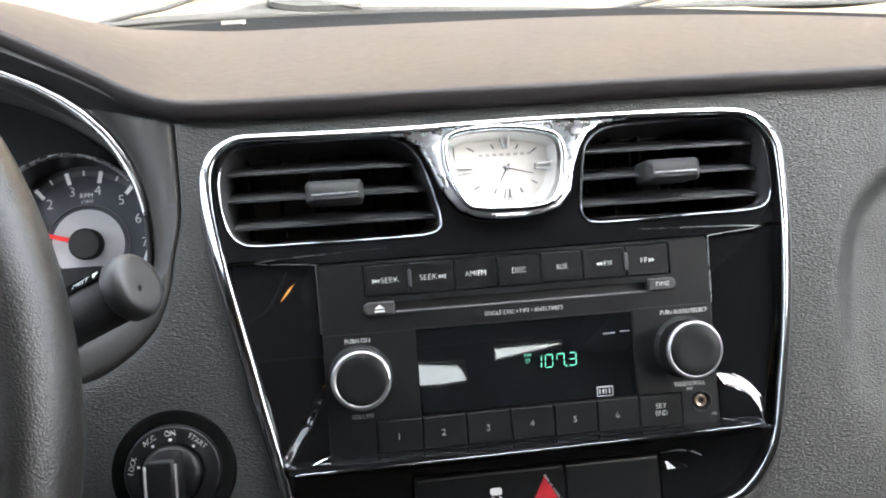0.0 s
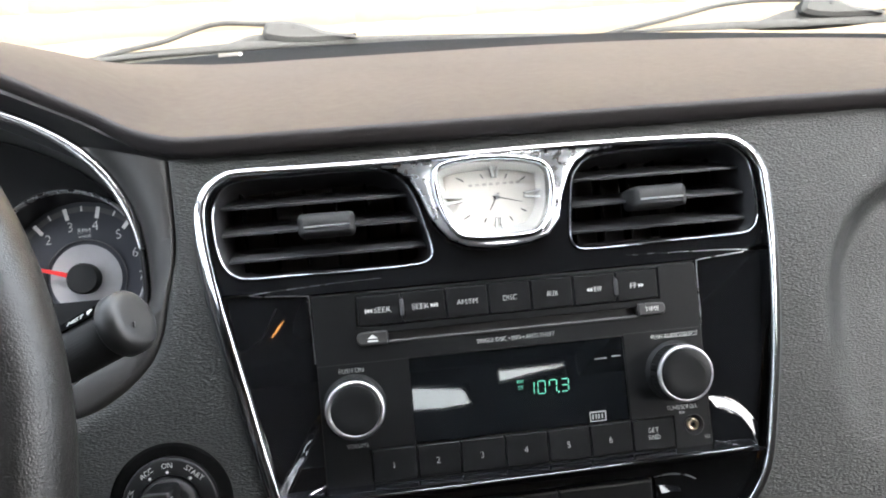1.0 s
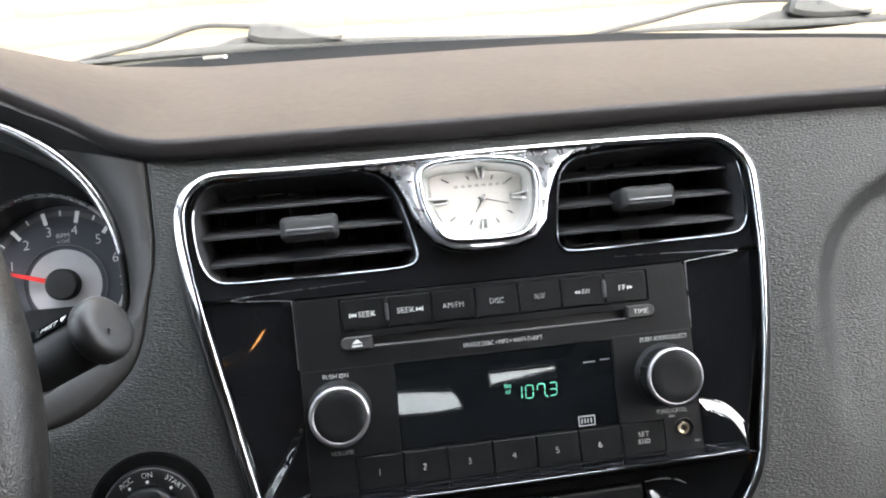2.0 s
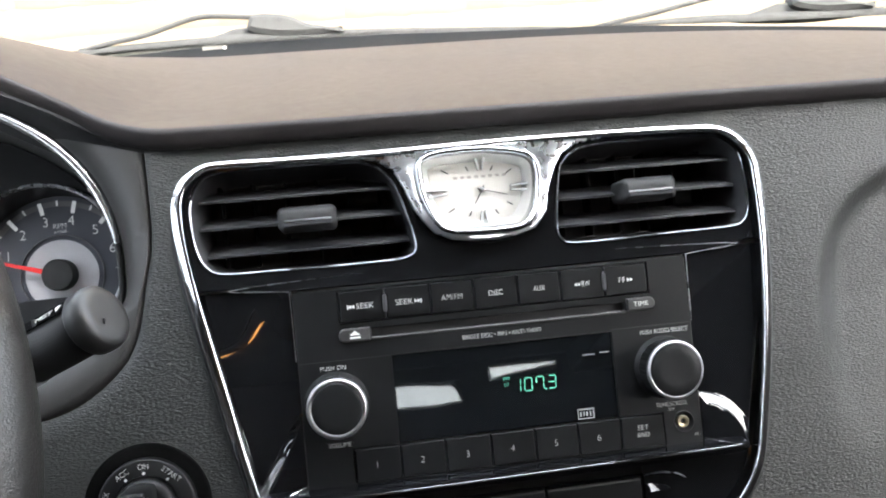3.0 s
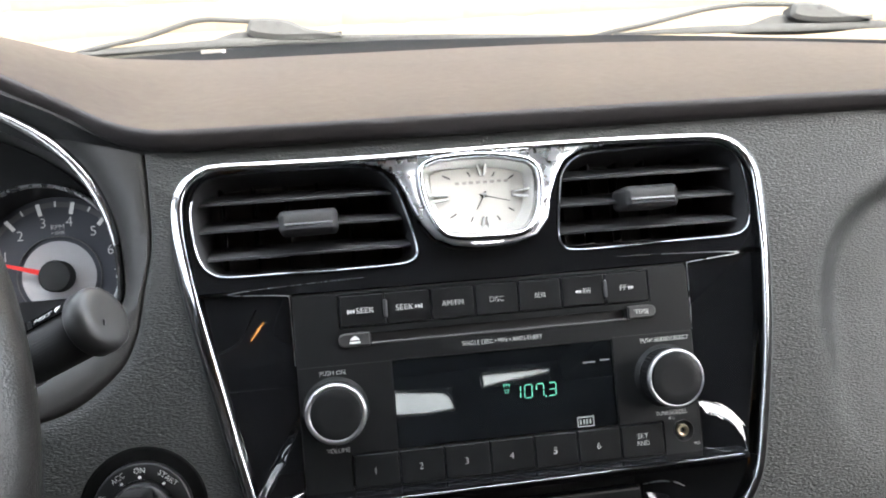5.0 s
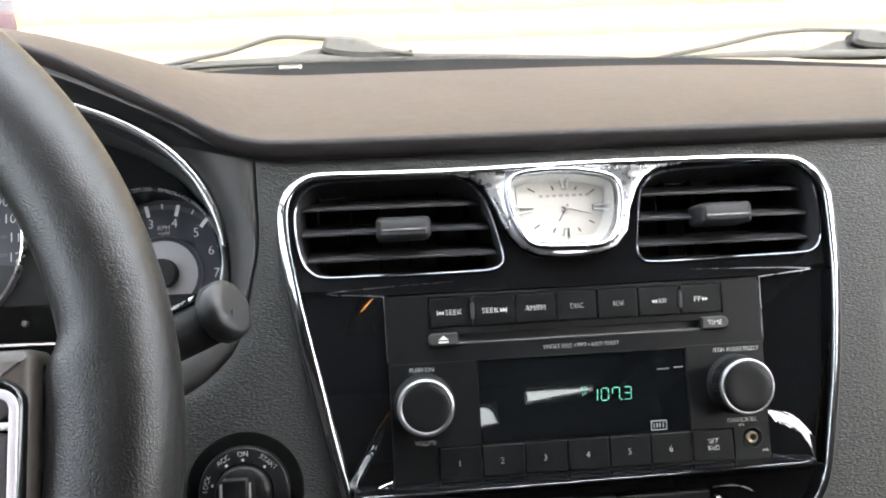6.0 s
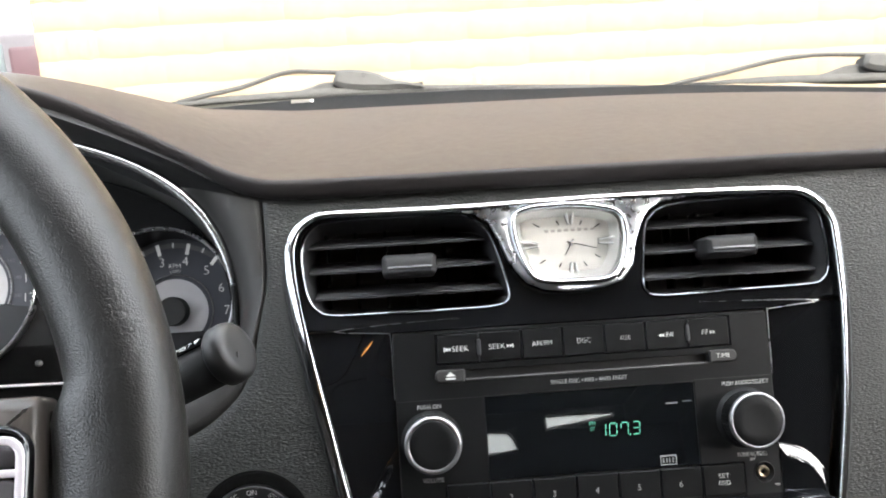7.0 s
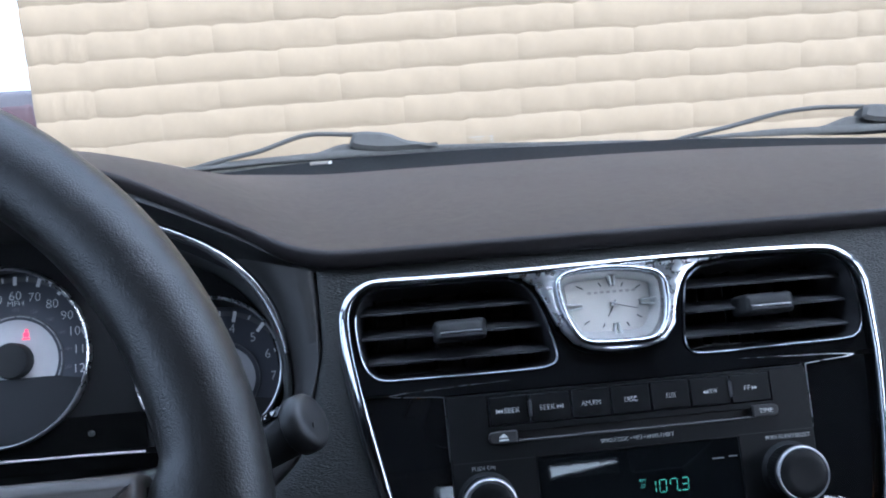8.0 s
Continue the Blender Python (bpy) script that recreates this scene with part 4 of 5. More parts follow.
def radio():
    rad = root("car_radio", "black car radio with disc slot, two knobs and green digits", "car radio", (0, 0, 0))
    slot = rounded(-58.8, 22.6, 61.6, 26.6, 0.6)
    well = rounded(-73, 29.9, 74.2, 45.0, 0.2)
    screen = rounded(-50.6, -26.7, 53.3, 13.6, 0.4)
    keys = rounded(-71.7, -42.3, 74.6, -26.9, 0.2)
    jack = circle(84.2, -32.3, 4.7, 28)
    bm = bmesh.new()
    plate(bm, rounded(-93, -43.2, 93, 46.2, 1.6), 0, 6, [slot, rounded(-72.6, 30.1, 73.8, 44.6, 0.3), screen, rounded(-71.6, -42.0, 74.6, -27.0, 0.3), jack], 0.35)
    part("faceplate", bm, FACE, rad, "satin black face")
    bm = bmesh.new()
    block(bm, -92, 92, 6, 60, -42, 45)
    part("chassis", bm, DARK, rad)
    # joints of the face
    bm = bmesh.new()
    for x0, x1, z0, z1 in ((-92.6, -50.9, 13.4, 13.8), (53.6, 92.6, 14.2, 14.6), (-50.9, 53.6, 13.75, 14.05)):
        block(bm, x0, x1, -0.06, 0.3, z0, z1)
    part("joint", bm, DARK, rad, "fine joint across the face")

    tops = [-72.3, -51.4, -30.5, -10.1, 10.6, 31.1, 52.2, 73.4]
    names = ["SEEK", "SEEK", "AM/FM", "DISC", "AUX", "RW", "FF"]
    for k, word in enumerate(names):
        x0, x1 = tops[k] + 0.35, tops[k + 1] - 0.35
        bm = bmesh.new()
        plate(bm, rounded(x0, 30.4, x1, 44.4, 0.5), -0.7, 5, (), 0.4)
        key = part("button", bm, KEYCAP, rad, "flat black key")
        mid = (x0 + x1) / 2
        shift = {0: 1.3, 1: -1.6, 5: 1.6, 6: -1.8}.get(k, 0)
        wide = {"SEEK": 8.0, "AM/FM": 9.8, "DISC": 6.6, "AUX": 5.4, "RW": 3.9, "FF": 3.3}[word]
        lettering(word, 2.6, mid + shift, 37.2, -0.75, WHITE, key, wide)
        ends = {0: -1, 1: 1, 5: -1, 6: 1}.get(k)
        if ends:
            bm = bmesh.new()
            a = mid + shift + ends * (wide / 2 + 2.3)
            for j in (-1, 0):
                x = a + ends * 1.4 * j + ends * 0.6
                plate(bm, [(x - ends * 0.7, 36.3), (x - ends * 0.7, 38.1), (x + ends * 0.7, 37.2)], -0.81, -0.74)
            if k < 2:
                x = a + ends * 1.5
                plate(bm, rounded(x - 0.25, 36.1, x + 0.25, 38.3, 0.05), -0.81, -0.74)
            part("arrow_mark", bm, WHITE, key)
    for x in (-51.4, 52.2):
        # black plate laid over the keys as the ridge's shadow outline
        bm = bmesh.new()
        plate(bm, rounded(x - 1.5, 32.8, x + 1.5, 42.2, 1.4), -0.78, 1)
        seat = part("ridge_shade", bm, BLACK, rad, "black plate drawn as the shadow round the ridge")
        bm = bmesh.new()
        plate(bm, rounded(x - 1.0, 33.3, x + 1.0, 41.7, 0.95), -1.6, 1, (), 0.5)
        part("ridge", bm, SLAT, seat, "small raised ridge between two keys")
    # disc slot
    bm = bmesh.new()
    block(bm, -58.5, 61.3, 3.5, 5.5, 22.7, 26.5)
    part("slot_back", bm, DARK, rad)
    bm = bmesh.new()
    sheet(bm, steps(-58.6, 61.4, 4), (0, 1, 2), lambda x, j: (x, (-0.12, -0.5, -0.05)[j], (22.9, 22.1, 21.6)[j]))
    part("slot_lip", bm, SMOOTH, rad, "paler lower lip of the disc slot")
    for nm, loop in (("eject_button", rounded(-73.6, 21.4, -59.2, 27.6, (2.8, 0.5, 0.5, 2.8))), ("time_button", rounded(62.0, 22.3, 75.6, 28.3, (0.5, 2.8, 2.8, 0.5)))):
        bm = bmesh.new()
        plate(bm, loop, -2.0, 3, (), 0.7)
        b = part(nm, bm, SMOOTH, rad, "raised dark key")
        if nm == "time_button":
            lettering("TIME", 2.3, 68.6, 25.3, -2.05, WHITE, b, 7.0)
        else:
            bm = bmesh.new()
            polygons(bm, [[(-68.6, 24.4), (-63.8, 24.4), (-66.2, 26.4)], rounded(-68.6, 22.9, -63.8, 23.7, 0.1)], -2.1, -2.0)
            part("eject_mark", bm, WHITE, b)
    lettering("SINGLE DISC \u2022 MP3 \u2022 ANTI-THEFT", 2.05, 1.4, 18.0, 0.0, WHITE, rad, 37.6)
    lettering("PUSH ON", 2.05, -77.4, 10.4, 0.0, WHITE, rad, 11.4)
    lettering("VOLUME", 2.05, -77.4, -24.4, 0.0, WHITE, rad, 10.2)
    lettering("PUSH AUDIO/SELECT", 2.05, 79.0, 11.4, 0.0, WHITE, rad, 23.4)
    lettering("TUNE/SCROLL", 2.05, 79.2, -23.4, 0.0, WHITE, rad, 15.4)
    lettering("AUX", 1.3, 75.9 + 3.0, -25.9, 0.0, WHITE, rad, 3.0)
    lettering("RES", 1.2, 90.4, -38.8, 0.0, WHITE, rad, 2.7)
    # display
    bm = bmesh.new()
    plate(bm, inset(screen, 0.35), 0.5, 4, (), 0.2)
    disp = part("display", bm, SCREEN, rad, "glossy dark display showing a station")
    seg = {"1": "bc", "0": "abcdef", "7": "abcf", "3": "abcdg"}
    bm = bmesh.new()

    def digit(ch, x, z, w, h):
        t, g = 0.36, 0.28
        bars = {"a": (x, z + h, x + w, z + h), "b": (x + w, z + h, x + w, z + h / 2), "c": (x + w, z + h / 2, x + w, z), "d": (x, z, x + w, z),
                "e": (x, z + h / 2, x, z), "f": (x, z + h, x, z + h / 2), "g": (x, z + h / 2, x + w, z + h / 2)}
        for s in seg[ch]:
            x0, z0, x1, z1 = bars[s]
            lx0, lx1, lz0, lz1 = min(x0, x1), max(x0, x1), min(z0, z1), max(z0, z1)
            loop = rounded(lx0 + g, lz0 - t / 2, lx1 - g, lz0 + t / 2, 0.2, 2) if lz0 == lz1 else rounded(lx0 - t / 2, lz0 + g, lx0 + t / 2, lz1 - g, 0.2, 2)
            plate(bm, [(a + (b - z) * 0.06, b) for a, b in loop], 0.42, 0.48)

    for ch, x in (("1", 4.2), ("0", 9.6), ("7", 15.2), ("3", 21.0)):
        digit(ch, x, -9.6, 3.5, 5.9)
    plate(bm, rounded(19.4, -10.0, 20.1, -9.3, 0.1), 0.42, 0.48)
    part("digits", bm, GREEN, disp, "lit green digits")
    lettering("FM", 1.7, 1.4, -3.2, 0.5, GREEN, disp, 2.8)
    lettering("ST", 1.7, 1.4, -5.9, 0.5, GREEN, disp, 2.4)
    bm = bmesh.new()
    plate(bm, rounded(33.4, -25.8, 41.6, -20.8, 0.4), 0.42, 0.49, [rounded(34.0, -25.2, 41.0, -21.6, 0.3)])
    icon = part("disc_badge", bm, material("grey badge ink", (0.20, 0.205, 0.205), 0.5), disp, "small grey badge")
    bm = bmesh.new()
    for x in (34.6, 36.2, 37.6, 39.2):
        block(bm, x, x + 0.8, 0.36, 0.43, -24.5, -22.2)
    part("badge_bars", bm, icon.data.materials[0], disp)
    bm = bmesh.new()
    block(bm, 38.5, 44.5, 0.42, 0.49, 3.6, 4.3)
    block(bm, 47.0, 51.5, 0.42, 0.49, 4.1, 4.7)
    part("faint_bars", bm, material("grey display print", (0.12, 0.12, 0.12), 0.5), disp, "faint unlit display bars")
    # preset keys
    low = [-71.3, -50.5, -29.9, -8.7, 12.0, 32.6, 53.3, 74.4]
    for k, word in enumerate(("1", "2", "3", "4", "5", "6", "")):
        x0, x1 = low[k] + 0.3, low[k + 1] - 0.3
        bm = bmesh.new()
        plate(bm, rounded(x0, -41.9, x1, -27.3, 0.5), -0.7, 5, (), 0.4)
        key = part("preset_button", bm, KEYCAP, rad, "flat black preset key")
        if word:
            lettering(word, 3.0, (x0 + x1) / 2 - 0.6, -35.0, -0.75, WHITE, key)
        else:
            lettering("SET", 2.3, (x0 + x1) / 2, -32.7, -0.75, WHITE, key, 5.2)
            lettering("RND", 2.3, (x0 + x1) / 2, -36.1, -0.75, WHITE, key, 5.6)
    # knobs
    for x, z, r in ((-77.0, -6.0, 11.0), (77.6, -5.6, 11.9)):
        bm = bmesh.new()
        n = 96
        prof = [(15.0, 0.4), (14.6, -0.5), (13.6, -1.2), (13.2, -2), (13.0, -11.5)]
        lathe(bm, x, z, prof, n)
        for v in bm.verts:
            if v.co.y < -1.5:
                i = round(math.atan2(v.co.z - z, v.co.x - x) / (2 * math.pi) * n)
                if i % 2:
                    v.co.x, v.co.z = x + (v.co.x - x) * 0.97, z + (v.co.z - z) * 0.97
        knob = part("knob", bm, RUBBER, rad, "round knob with ribbed side and chrome ring")
        bm = bmesh.new()
        lathe(bm, x, z, [(13.0, -11.0), (13.5, -12.4), (13.3, -13.9), (12.7, -14.7), (r + 0.4, -14.7), (r, -14.2), (r, -13.5)], 64)
        part("chrome_ring", bm, RING, knob, "bright chrome ring", 60)
        bm = bmesh.new()
        lathe(bm, x, z, [(r + 0.1, -13.5), (r + 0.1, -14.7), (r - 0.8, -15.2), (7, -15.0), (3, -14.8), (0, -14.75)], 64)
        part("cap", bm, RUBBER, knob, "dark dished cap", 60)
    # headphone jack
    bm = bmesh.new()
    lathe(bm, 84.2, -32.3, [(5.2, -0.1), (4.8, -0.5), (3.9, 1.2), (3.4, 2.0), (0, 2.0)], 32)
    j = part("aux_jack", bm, DARK, rad, "round audio jack with brass sleeve")
    bm = bmesh.new()
    lathe(bm, 84.2, -32.3, [(2.9, 2.0), (2.9, 0.4), (2.4, 0.0), (1.5, 0.3), (1.3, 2.0)], 28)
    part("sleeve", bm, material("brass", (0.30, 0.25, 0.18), 0.36, metal=1.0), j, "brass sleeve")


radio()


def switch_bank():
    sw = root("switch_bank", "row of black dash switches with hazard button", "switch panel", (3, 0, -70))
    for x0, x1 in ((-55.6, -18.2 + 32.6), (15.2, 60.8)):
        bm = bmesh.new()
        plate(bm, rounded(x0, -90, x1, -56.0, 0.8), 0.5, 8, (), 0.6)
        k = part("switch", bm, KEYCAP, sw, "flat black switch")
        bm = bmesh.new()
        sheet(bm, (x0 + 0.6, x1 - 0.6), (0, 1), lambda x, j: (x, (0.2, 0.0)[j], (-56.3, -57.1)[j]))
        part("top_edge", bm, SMOOTH, k, "paler upper edge")
        if x0 < 0:
            bm = bmesh.new()
            plate(bm, [(-2.6, -74), (13.0, -74), (4.8, -60.2)], 0.0, 0.6, (), 0.2)
            part("hazard_mark", bm, material("red hazard lens", (0.34, 0.012, 0.02), 0.35), k, "red warning triangle")
            bm = bmesh.new()
            sweep(bm, [(5.0, -0.05, -59.6), (13.9, -0.05, -75)], 0.5, 0.3, n=6)
            part("hazard_rim", bm, SATIN, k)
            bm = bmesh.new()
            plate(bm, rounded(-21.2, -66.8, -15.6, -63.4, 1.2), 0.2, 0.5)
            for x in (-20.0, -16.6):
                plate(bm, rounded(x - 0.6, -72.5, x + 0.6, -67.6, 0.4), 0.2, 0.5)
            part("car_mark", bm, WHITE, k, "small pale pictogram")


switch_bank()


def ignition():
    cx, cz = -163.4, -41.2
    ig = root("ignition_switch", "black ignition switch with white position lettering", "ignition switch", (cx, 0, cz))
    # flat disc on the face, its black standing for a deep bowl's shade
    bm = bmesh.new()
    lathe(bm, cx, cz, [(27.6, 3.1), (27.2, 2.5), (25.8, 2.2), (0, 2.2)], 64)
    part("bezel", bm, BLACK, ig, "flat black disc drawn as the shaded bowl round the lock", 60)
    bm = bmesh.new()
    lathe(bm, cx, cz, [(21.4, 2.4), (21.2, 0.2), (20.6, -0.6), (20.0, -0.8), (13.9, -1.6), (13.7, -1.0), (13.5, 1), (0, 1)], 64)
    part("dial_ring", bm, BLACK_SATIN, ig, "sloping ring with lettering", 50)
    for word, a, wide in (("LOCK", 164, 7.8), ("ACC", 121, 6.2), ("ON", 90, 4.6), ("START", 49, 9.4)):
        co, si = math.cos(radians(a)), math.sin(radians(a))
        lettering(word, 2.4, cx + 17.8 * co, cz + 17.8 * si, -1.35, WHITE, ig, wide, a - 90)
        bm = bmesh.new()
        lathe(bm, cx + 15.0 * co, cz + 15.0 * si, [(0.65, 1), (0.65, -1.6), (0, -1.65)], 12)
        part("position_dot", bm, WHITE, ig)
    bm = bmesh.new()
    lathe(bm, cx, cz, [(13.2, 4), (13.0, -4), (12.2, -5.4), (8, -5.8), (0, -5.8)], 48)
    part("cylinder", bm, BLACK_SATIN, ig, "turning lock cylinder", 60)
    bm = bmesh.new()
    block(bm, cx - 6.2, cx + 6.2, -26, -5, cz - 15, cz + 11.5, 2.2, 3)
    part("key_fob", bm, BLACK_SATIN, ig, "black key fob in the lock", 60)
    bm = bmesh.new()
    for x in (-6.3, 6.3):
        sweep(bm, [(cx + x, -25, cz + 9), (cx + x, -25, cz - 12)], 0.7, 1.2, n=8)
    part("fob_edge", bm, SATIN, ig, "satin silver edges of the fob")


BLACK_SATIN = material("black satin plastic", (0.004, 0.004, 0.0042), 0.36, spec=0.25, vary=0.1, bump=0.00002, bump_scale=3000)
ignition()


def steering_wheel():
    c = Vector((-356, -125.5, 5))
    ti = radians(-6.9)
    right, up = Vector((1, 0, 0)), Vector((0, -math.sin(ti), math.cos(ti)))
    nrm = Vector((0, math.cos(ti), math.sin(ti)))
    wheel = root("steering_wheel", "black leather steering wheel with switch pads on its spokes", "steering wheel", tuple(c))

    def at(x, z, y=0.0):
        return c + right * x + up * z + nrm * y

    bm = bmesh.new()
    n, m = 240, 24
    rings = []
    for i in range(n):
        a = 2 * math.pi * i / n
        d = right * math.cos(a) + up * math.sin(a)
        # the leather swells inward where the spokes meet the rim
        off = abs(math.degrees(math.asin(math.sin(a))) + 1.5)
        flare = min(max((13.6 - off) / 4.6, 0), 1)
        flare = flare * flare * (3 - 2 * flare)
        ring = []
        for k in range(m):
            b = 2 * math.pi * k / m
            inward = max(0.0, -math.cos(b)) ** 0.6 * (5.8 + flare * 6.4)
            ring.append(bm.verts.new(c + d * (179 + 15.2 * math.cos(b) - inward) + nrm * (16.8 * math.sin(b))))
        rings.append(ring)
    for i in range(n):
        for k in range(m):
            bm.faces.new((rings[i][k], rings[i][(k + 1) % m], rings[(i + 1) % n][(k + 1) % m], rings[(i + 1) % n][k]))
    part("rim", bm, LEATHER, wheel, "grained black leather rim", 80)
    bm = bmesh.new()
    lathe(bm, c.x, c.z - 2, [(60, -85), (62, -120), (60, -140), (45, -150), (0, -152)], 48)
    part("hub", bm, VINYL, wheel, "grained airbag cover", 60)
    for s in (-1, 1):
        # a dark gap beside the rim, then the spoke's smooth shell with its switch pad
        bm = bmesh.new()
        sheet(bm, (176, 60), range(5), lambda x, k: at(s * x, (24, -32, -32, 24, 24)[k], (-4, -4, 6, 6, -4)[k]))
        sp = part("spoke", bm, DARK, wheel, "dark spoke joining the rim")

        def slab(loop, profile, mat, name, label):
            bm = bmesh.new()
            rings = [[bm.verts.new(at(s * x, z, y)) for x, z in inset(ccw(loop), d)] for d, y in profile]
            for a, b in zip(rings, rings[1:]):
                for i in range(len(a)):
                    bm.faces.new((a[i], a[i - 1], b[i - 1], b[i]))
            bm.faces.new(rings[-1])
            return part(name, bm, mat, sp, label, 50)

        slab(rounded(60, -42, 151.0, 29, (4, 10, 4, 4)), [(0, 4), (0, -6), (0.8, -9), (2.5, -11), (5, -12)], SPOKE, "spoke_shell", "smooth dark shell of the spoke")
        pad = rounded(96, -36, 149.4, 20.2, 9)
        slab(pad, [(0, -11), (0.3, -13.2), (1.2, -14), (2.2, -13.8), (2.6, -12.8)], PIANO, "pad_surround", "gloss surround of the switches")
        pad = rounded(98, -33, 147.2, 16.2, 6)
        bm = bmesh.new()
        sweep(bm, [at(s * x, z, -14.0) for x, z in inset(ccw(pad), 1.0)], 1.5, 0.9, True, n=8, up=nrm)
        sweep(bm, [at(s * 100, 5.6, -14.0), at(s * 146.0, 5.2, -14.0)], 1.25, 0.8, n=8, up=nrm)
        part("pad_outline", bm, PALE, sp, "chrome outline of the switch pad")
        for z0, z1 in ((6.8, 14.4), (-31, 3.6)):
            slab(rounded(100, z0, 145.4, z1, 3), [(0, -12), (0.2, -13.6), (1.2, -14.4)], SWITCH, "switch", "dark rocker switch")


SWITCH = material("dull switch plastic", (0.040, 0.036, 0.038), 0.5, vary=0.08)
SPOKE = material("warm dark spoke plastic", (0.062, 0.053, 0.046), 0.34, vary=0.1, bump=0.00003, bump_scale=2500)
steering_wheel()


def wiper_stalk():
    st = root("wiper_stalk", "black wiper stalk with round end and white lettering", "control stalk", (-190, -80, 38))
    b = Vector((-151.3, -81.5, 45.3))
    d = Vector((0.84, -0.39, 0.34)).normalized()
    side = d.cross(Vector((0, 1, 0))).normalized()
    fro = side.cross(d)

    def tube(bm, profile, n=36, ridges=0):
        rings = []
        for s, r in profile:
            p = b + d * s
            if r < 0.01:
                rings.append([bm.verts.new(p)])
            else:
                rings.append([bm.verts.new(p + (side * math.cos(2 * math.pi * i / n) + fro * math.sin(2 * math.pi * i / n)) * r) for i in range(n)])
        for u, v in zip(rings, rings[1:]):
            for i in range(n):
                j = (i + 1) % n
                if len(v) == 1:
                    bm.faces.new((u[i], u[j], v[0]))
                else:
                    bm.faces.new((u[i], u[j], v[j], v[i]))
        return bm

    part("end_knob", tube(bmesh.new(), [(-9.5, 9.4), (-9.2, 11.2), (-8.2, 12.0), (-4, 12.1), (-1.8, 11.6), (-0.7, 10.6), (-0.1, 9.0), (0, 7), (-0.1, 3), (0, 0)]), STALK_END, st, "rounded end knob", 60)
    collar = tube(bmesh.new(), [(-46, 9.2), (-45, 10.0), (-30, 10.2), (-10, 10.3), (-9, 9.6)], 120)
    for v in collar.verts:
        w = v.co - b
        axis = d * w.dot(d)
        if w.dot(d) < -8:
            k = round(math.atan2((w - axis).dot(fro), (w - axis).dot(side)) / (2 * math.pi) * 120)
            if k % 2:
                v.co = b + axis + (w - axis) * 0.982
    part("ribbed_collar", collar, DARK, st, "finely ribbed turning collar", 40)
    part("pale_ring", tube(bmesh.new(), [(-40, 10.0), (-39.6, 10.7), (-37.6, 10.7), (-37.2, 10.0)], 48), SATIN, st, "thin pale ring round the stalk")
    part("stem", tube(bmesh.new(), [(-130, 12), (-90, 11), (-45, 9.6)]), DARK, st, "dark stem")
    bm = bmesh.new()
    nn = Vector((0.0, -0.62, 0.78))
    nn = (nn - d * nn.dot(d)).normalized()
    acr = d.cross(nn)
    bar = [b + d * s + nn * 10.35 + acr * w for s, w in ((-36, -3.0), (-9.5, -3.0), (-9.5, 3.0), (-36, 3.0))]
    vs = [bm.verts.new(p) for p in bar] + [bm.verts.new(p + nn * 0.5) for p in bar]
    bm.faces.new(vs[4:])
    for i in range(4):
        bm.faces.new((vs[i], vs[(i + 1) % 4], vs[4 + (i + 1) % 4], vs[4 + i]))
    panel = part("label_strip", bm, PIANO, st, "flat strip with lettering")
    bm = bmesh.new()
    c3 = b + d * 0.12 + fro * -3.5 + side * -2.0
    block(bm, c3.x - 0.3, c3.x + 0.3, c3.y - 0.8, c3.y + 0.8, c3.z - 1.0, c3.z + 1.0)
    part("end_mark", bm, INK, st, "small dark mark on the end")
    return st, b, d, nn, acr


STALK_END = material("stalk plastic", (0.015, 0.0147, 0.0143), 0.45, vary=0.08, bump=0.00003, bump_scale=2500)
STALK = wiper_stalk()


def stalk_lettering():
    st, b, d, nn, acr = STALK
    ob = lettering("MIST", 2.6, 0, 0, 0, WHITE, st, 7.6)
    o = ORIGIN[st.name]
    up = acr if acr.z > 0 else -acr
    for v in ob.data.vertices:
        p = v.co * 1000 + o
        v.co = ((b + d * (-19.5 + p.x) + up * p.z + nn * (10.9 - p.y)) - o) * 0.001
    bm = bmesh.new()
    tri = [b + d * s + up * w + nn * 11.0 for s, w in ((-14.3, 1.4), (-11.5, 1.4), (-12.9, -1.4))]
    vs = [bm.verts.new(p) for p in tri] + [bm.verts.new(p + nn * 0.1) for p in tri]
    bm.faces.new(vs[3:])
    for i in range(3):
        bm.faces.new((vs[i], vs[(i + 1) % 3], vs[3 + (i + 1) % 3], vs[3 + i]))
    part("arrow_mark", bm, WHITE, st)


stalk_lettering()

# ---- windscreen, cowl and wipers ----
WIPER = material("weathered wiper grey", (0.056, 0.055, 0.051), 0.85, vary=0.3, scale=60, spec=0.25)
COWL = material("dusty cowl plastic", (0.062, 0.060, 0.050), 0.85, vary=0.45, scale=45, bump=0.0006, bump_scale=200, spec=0.2)


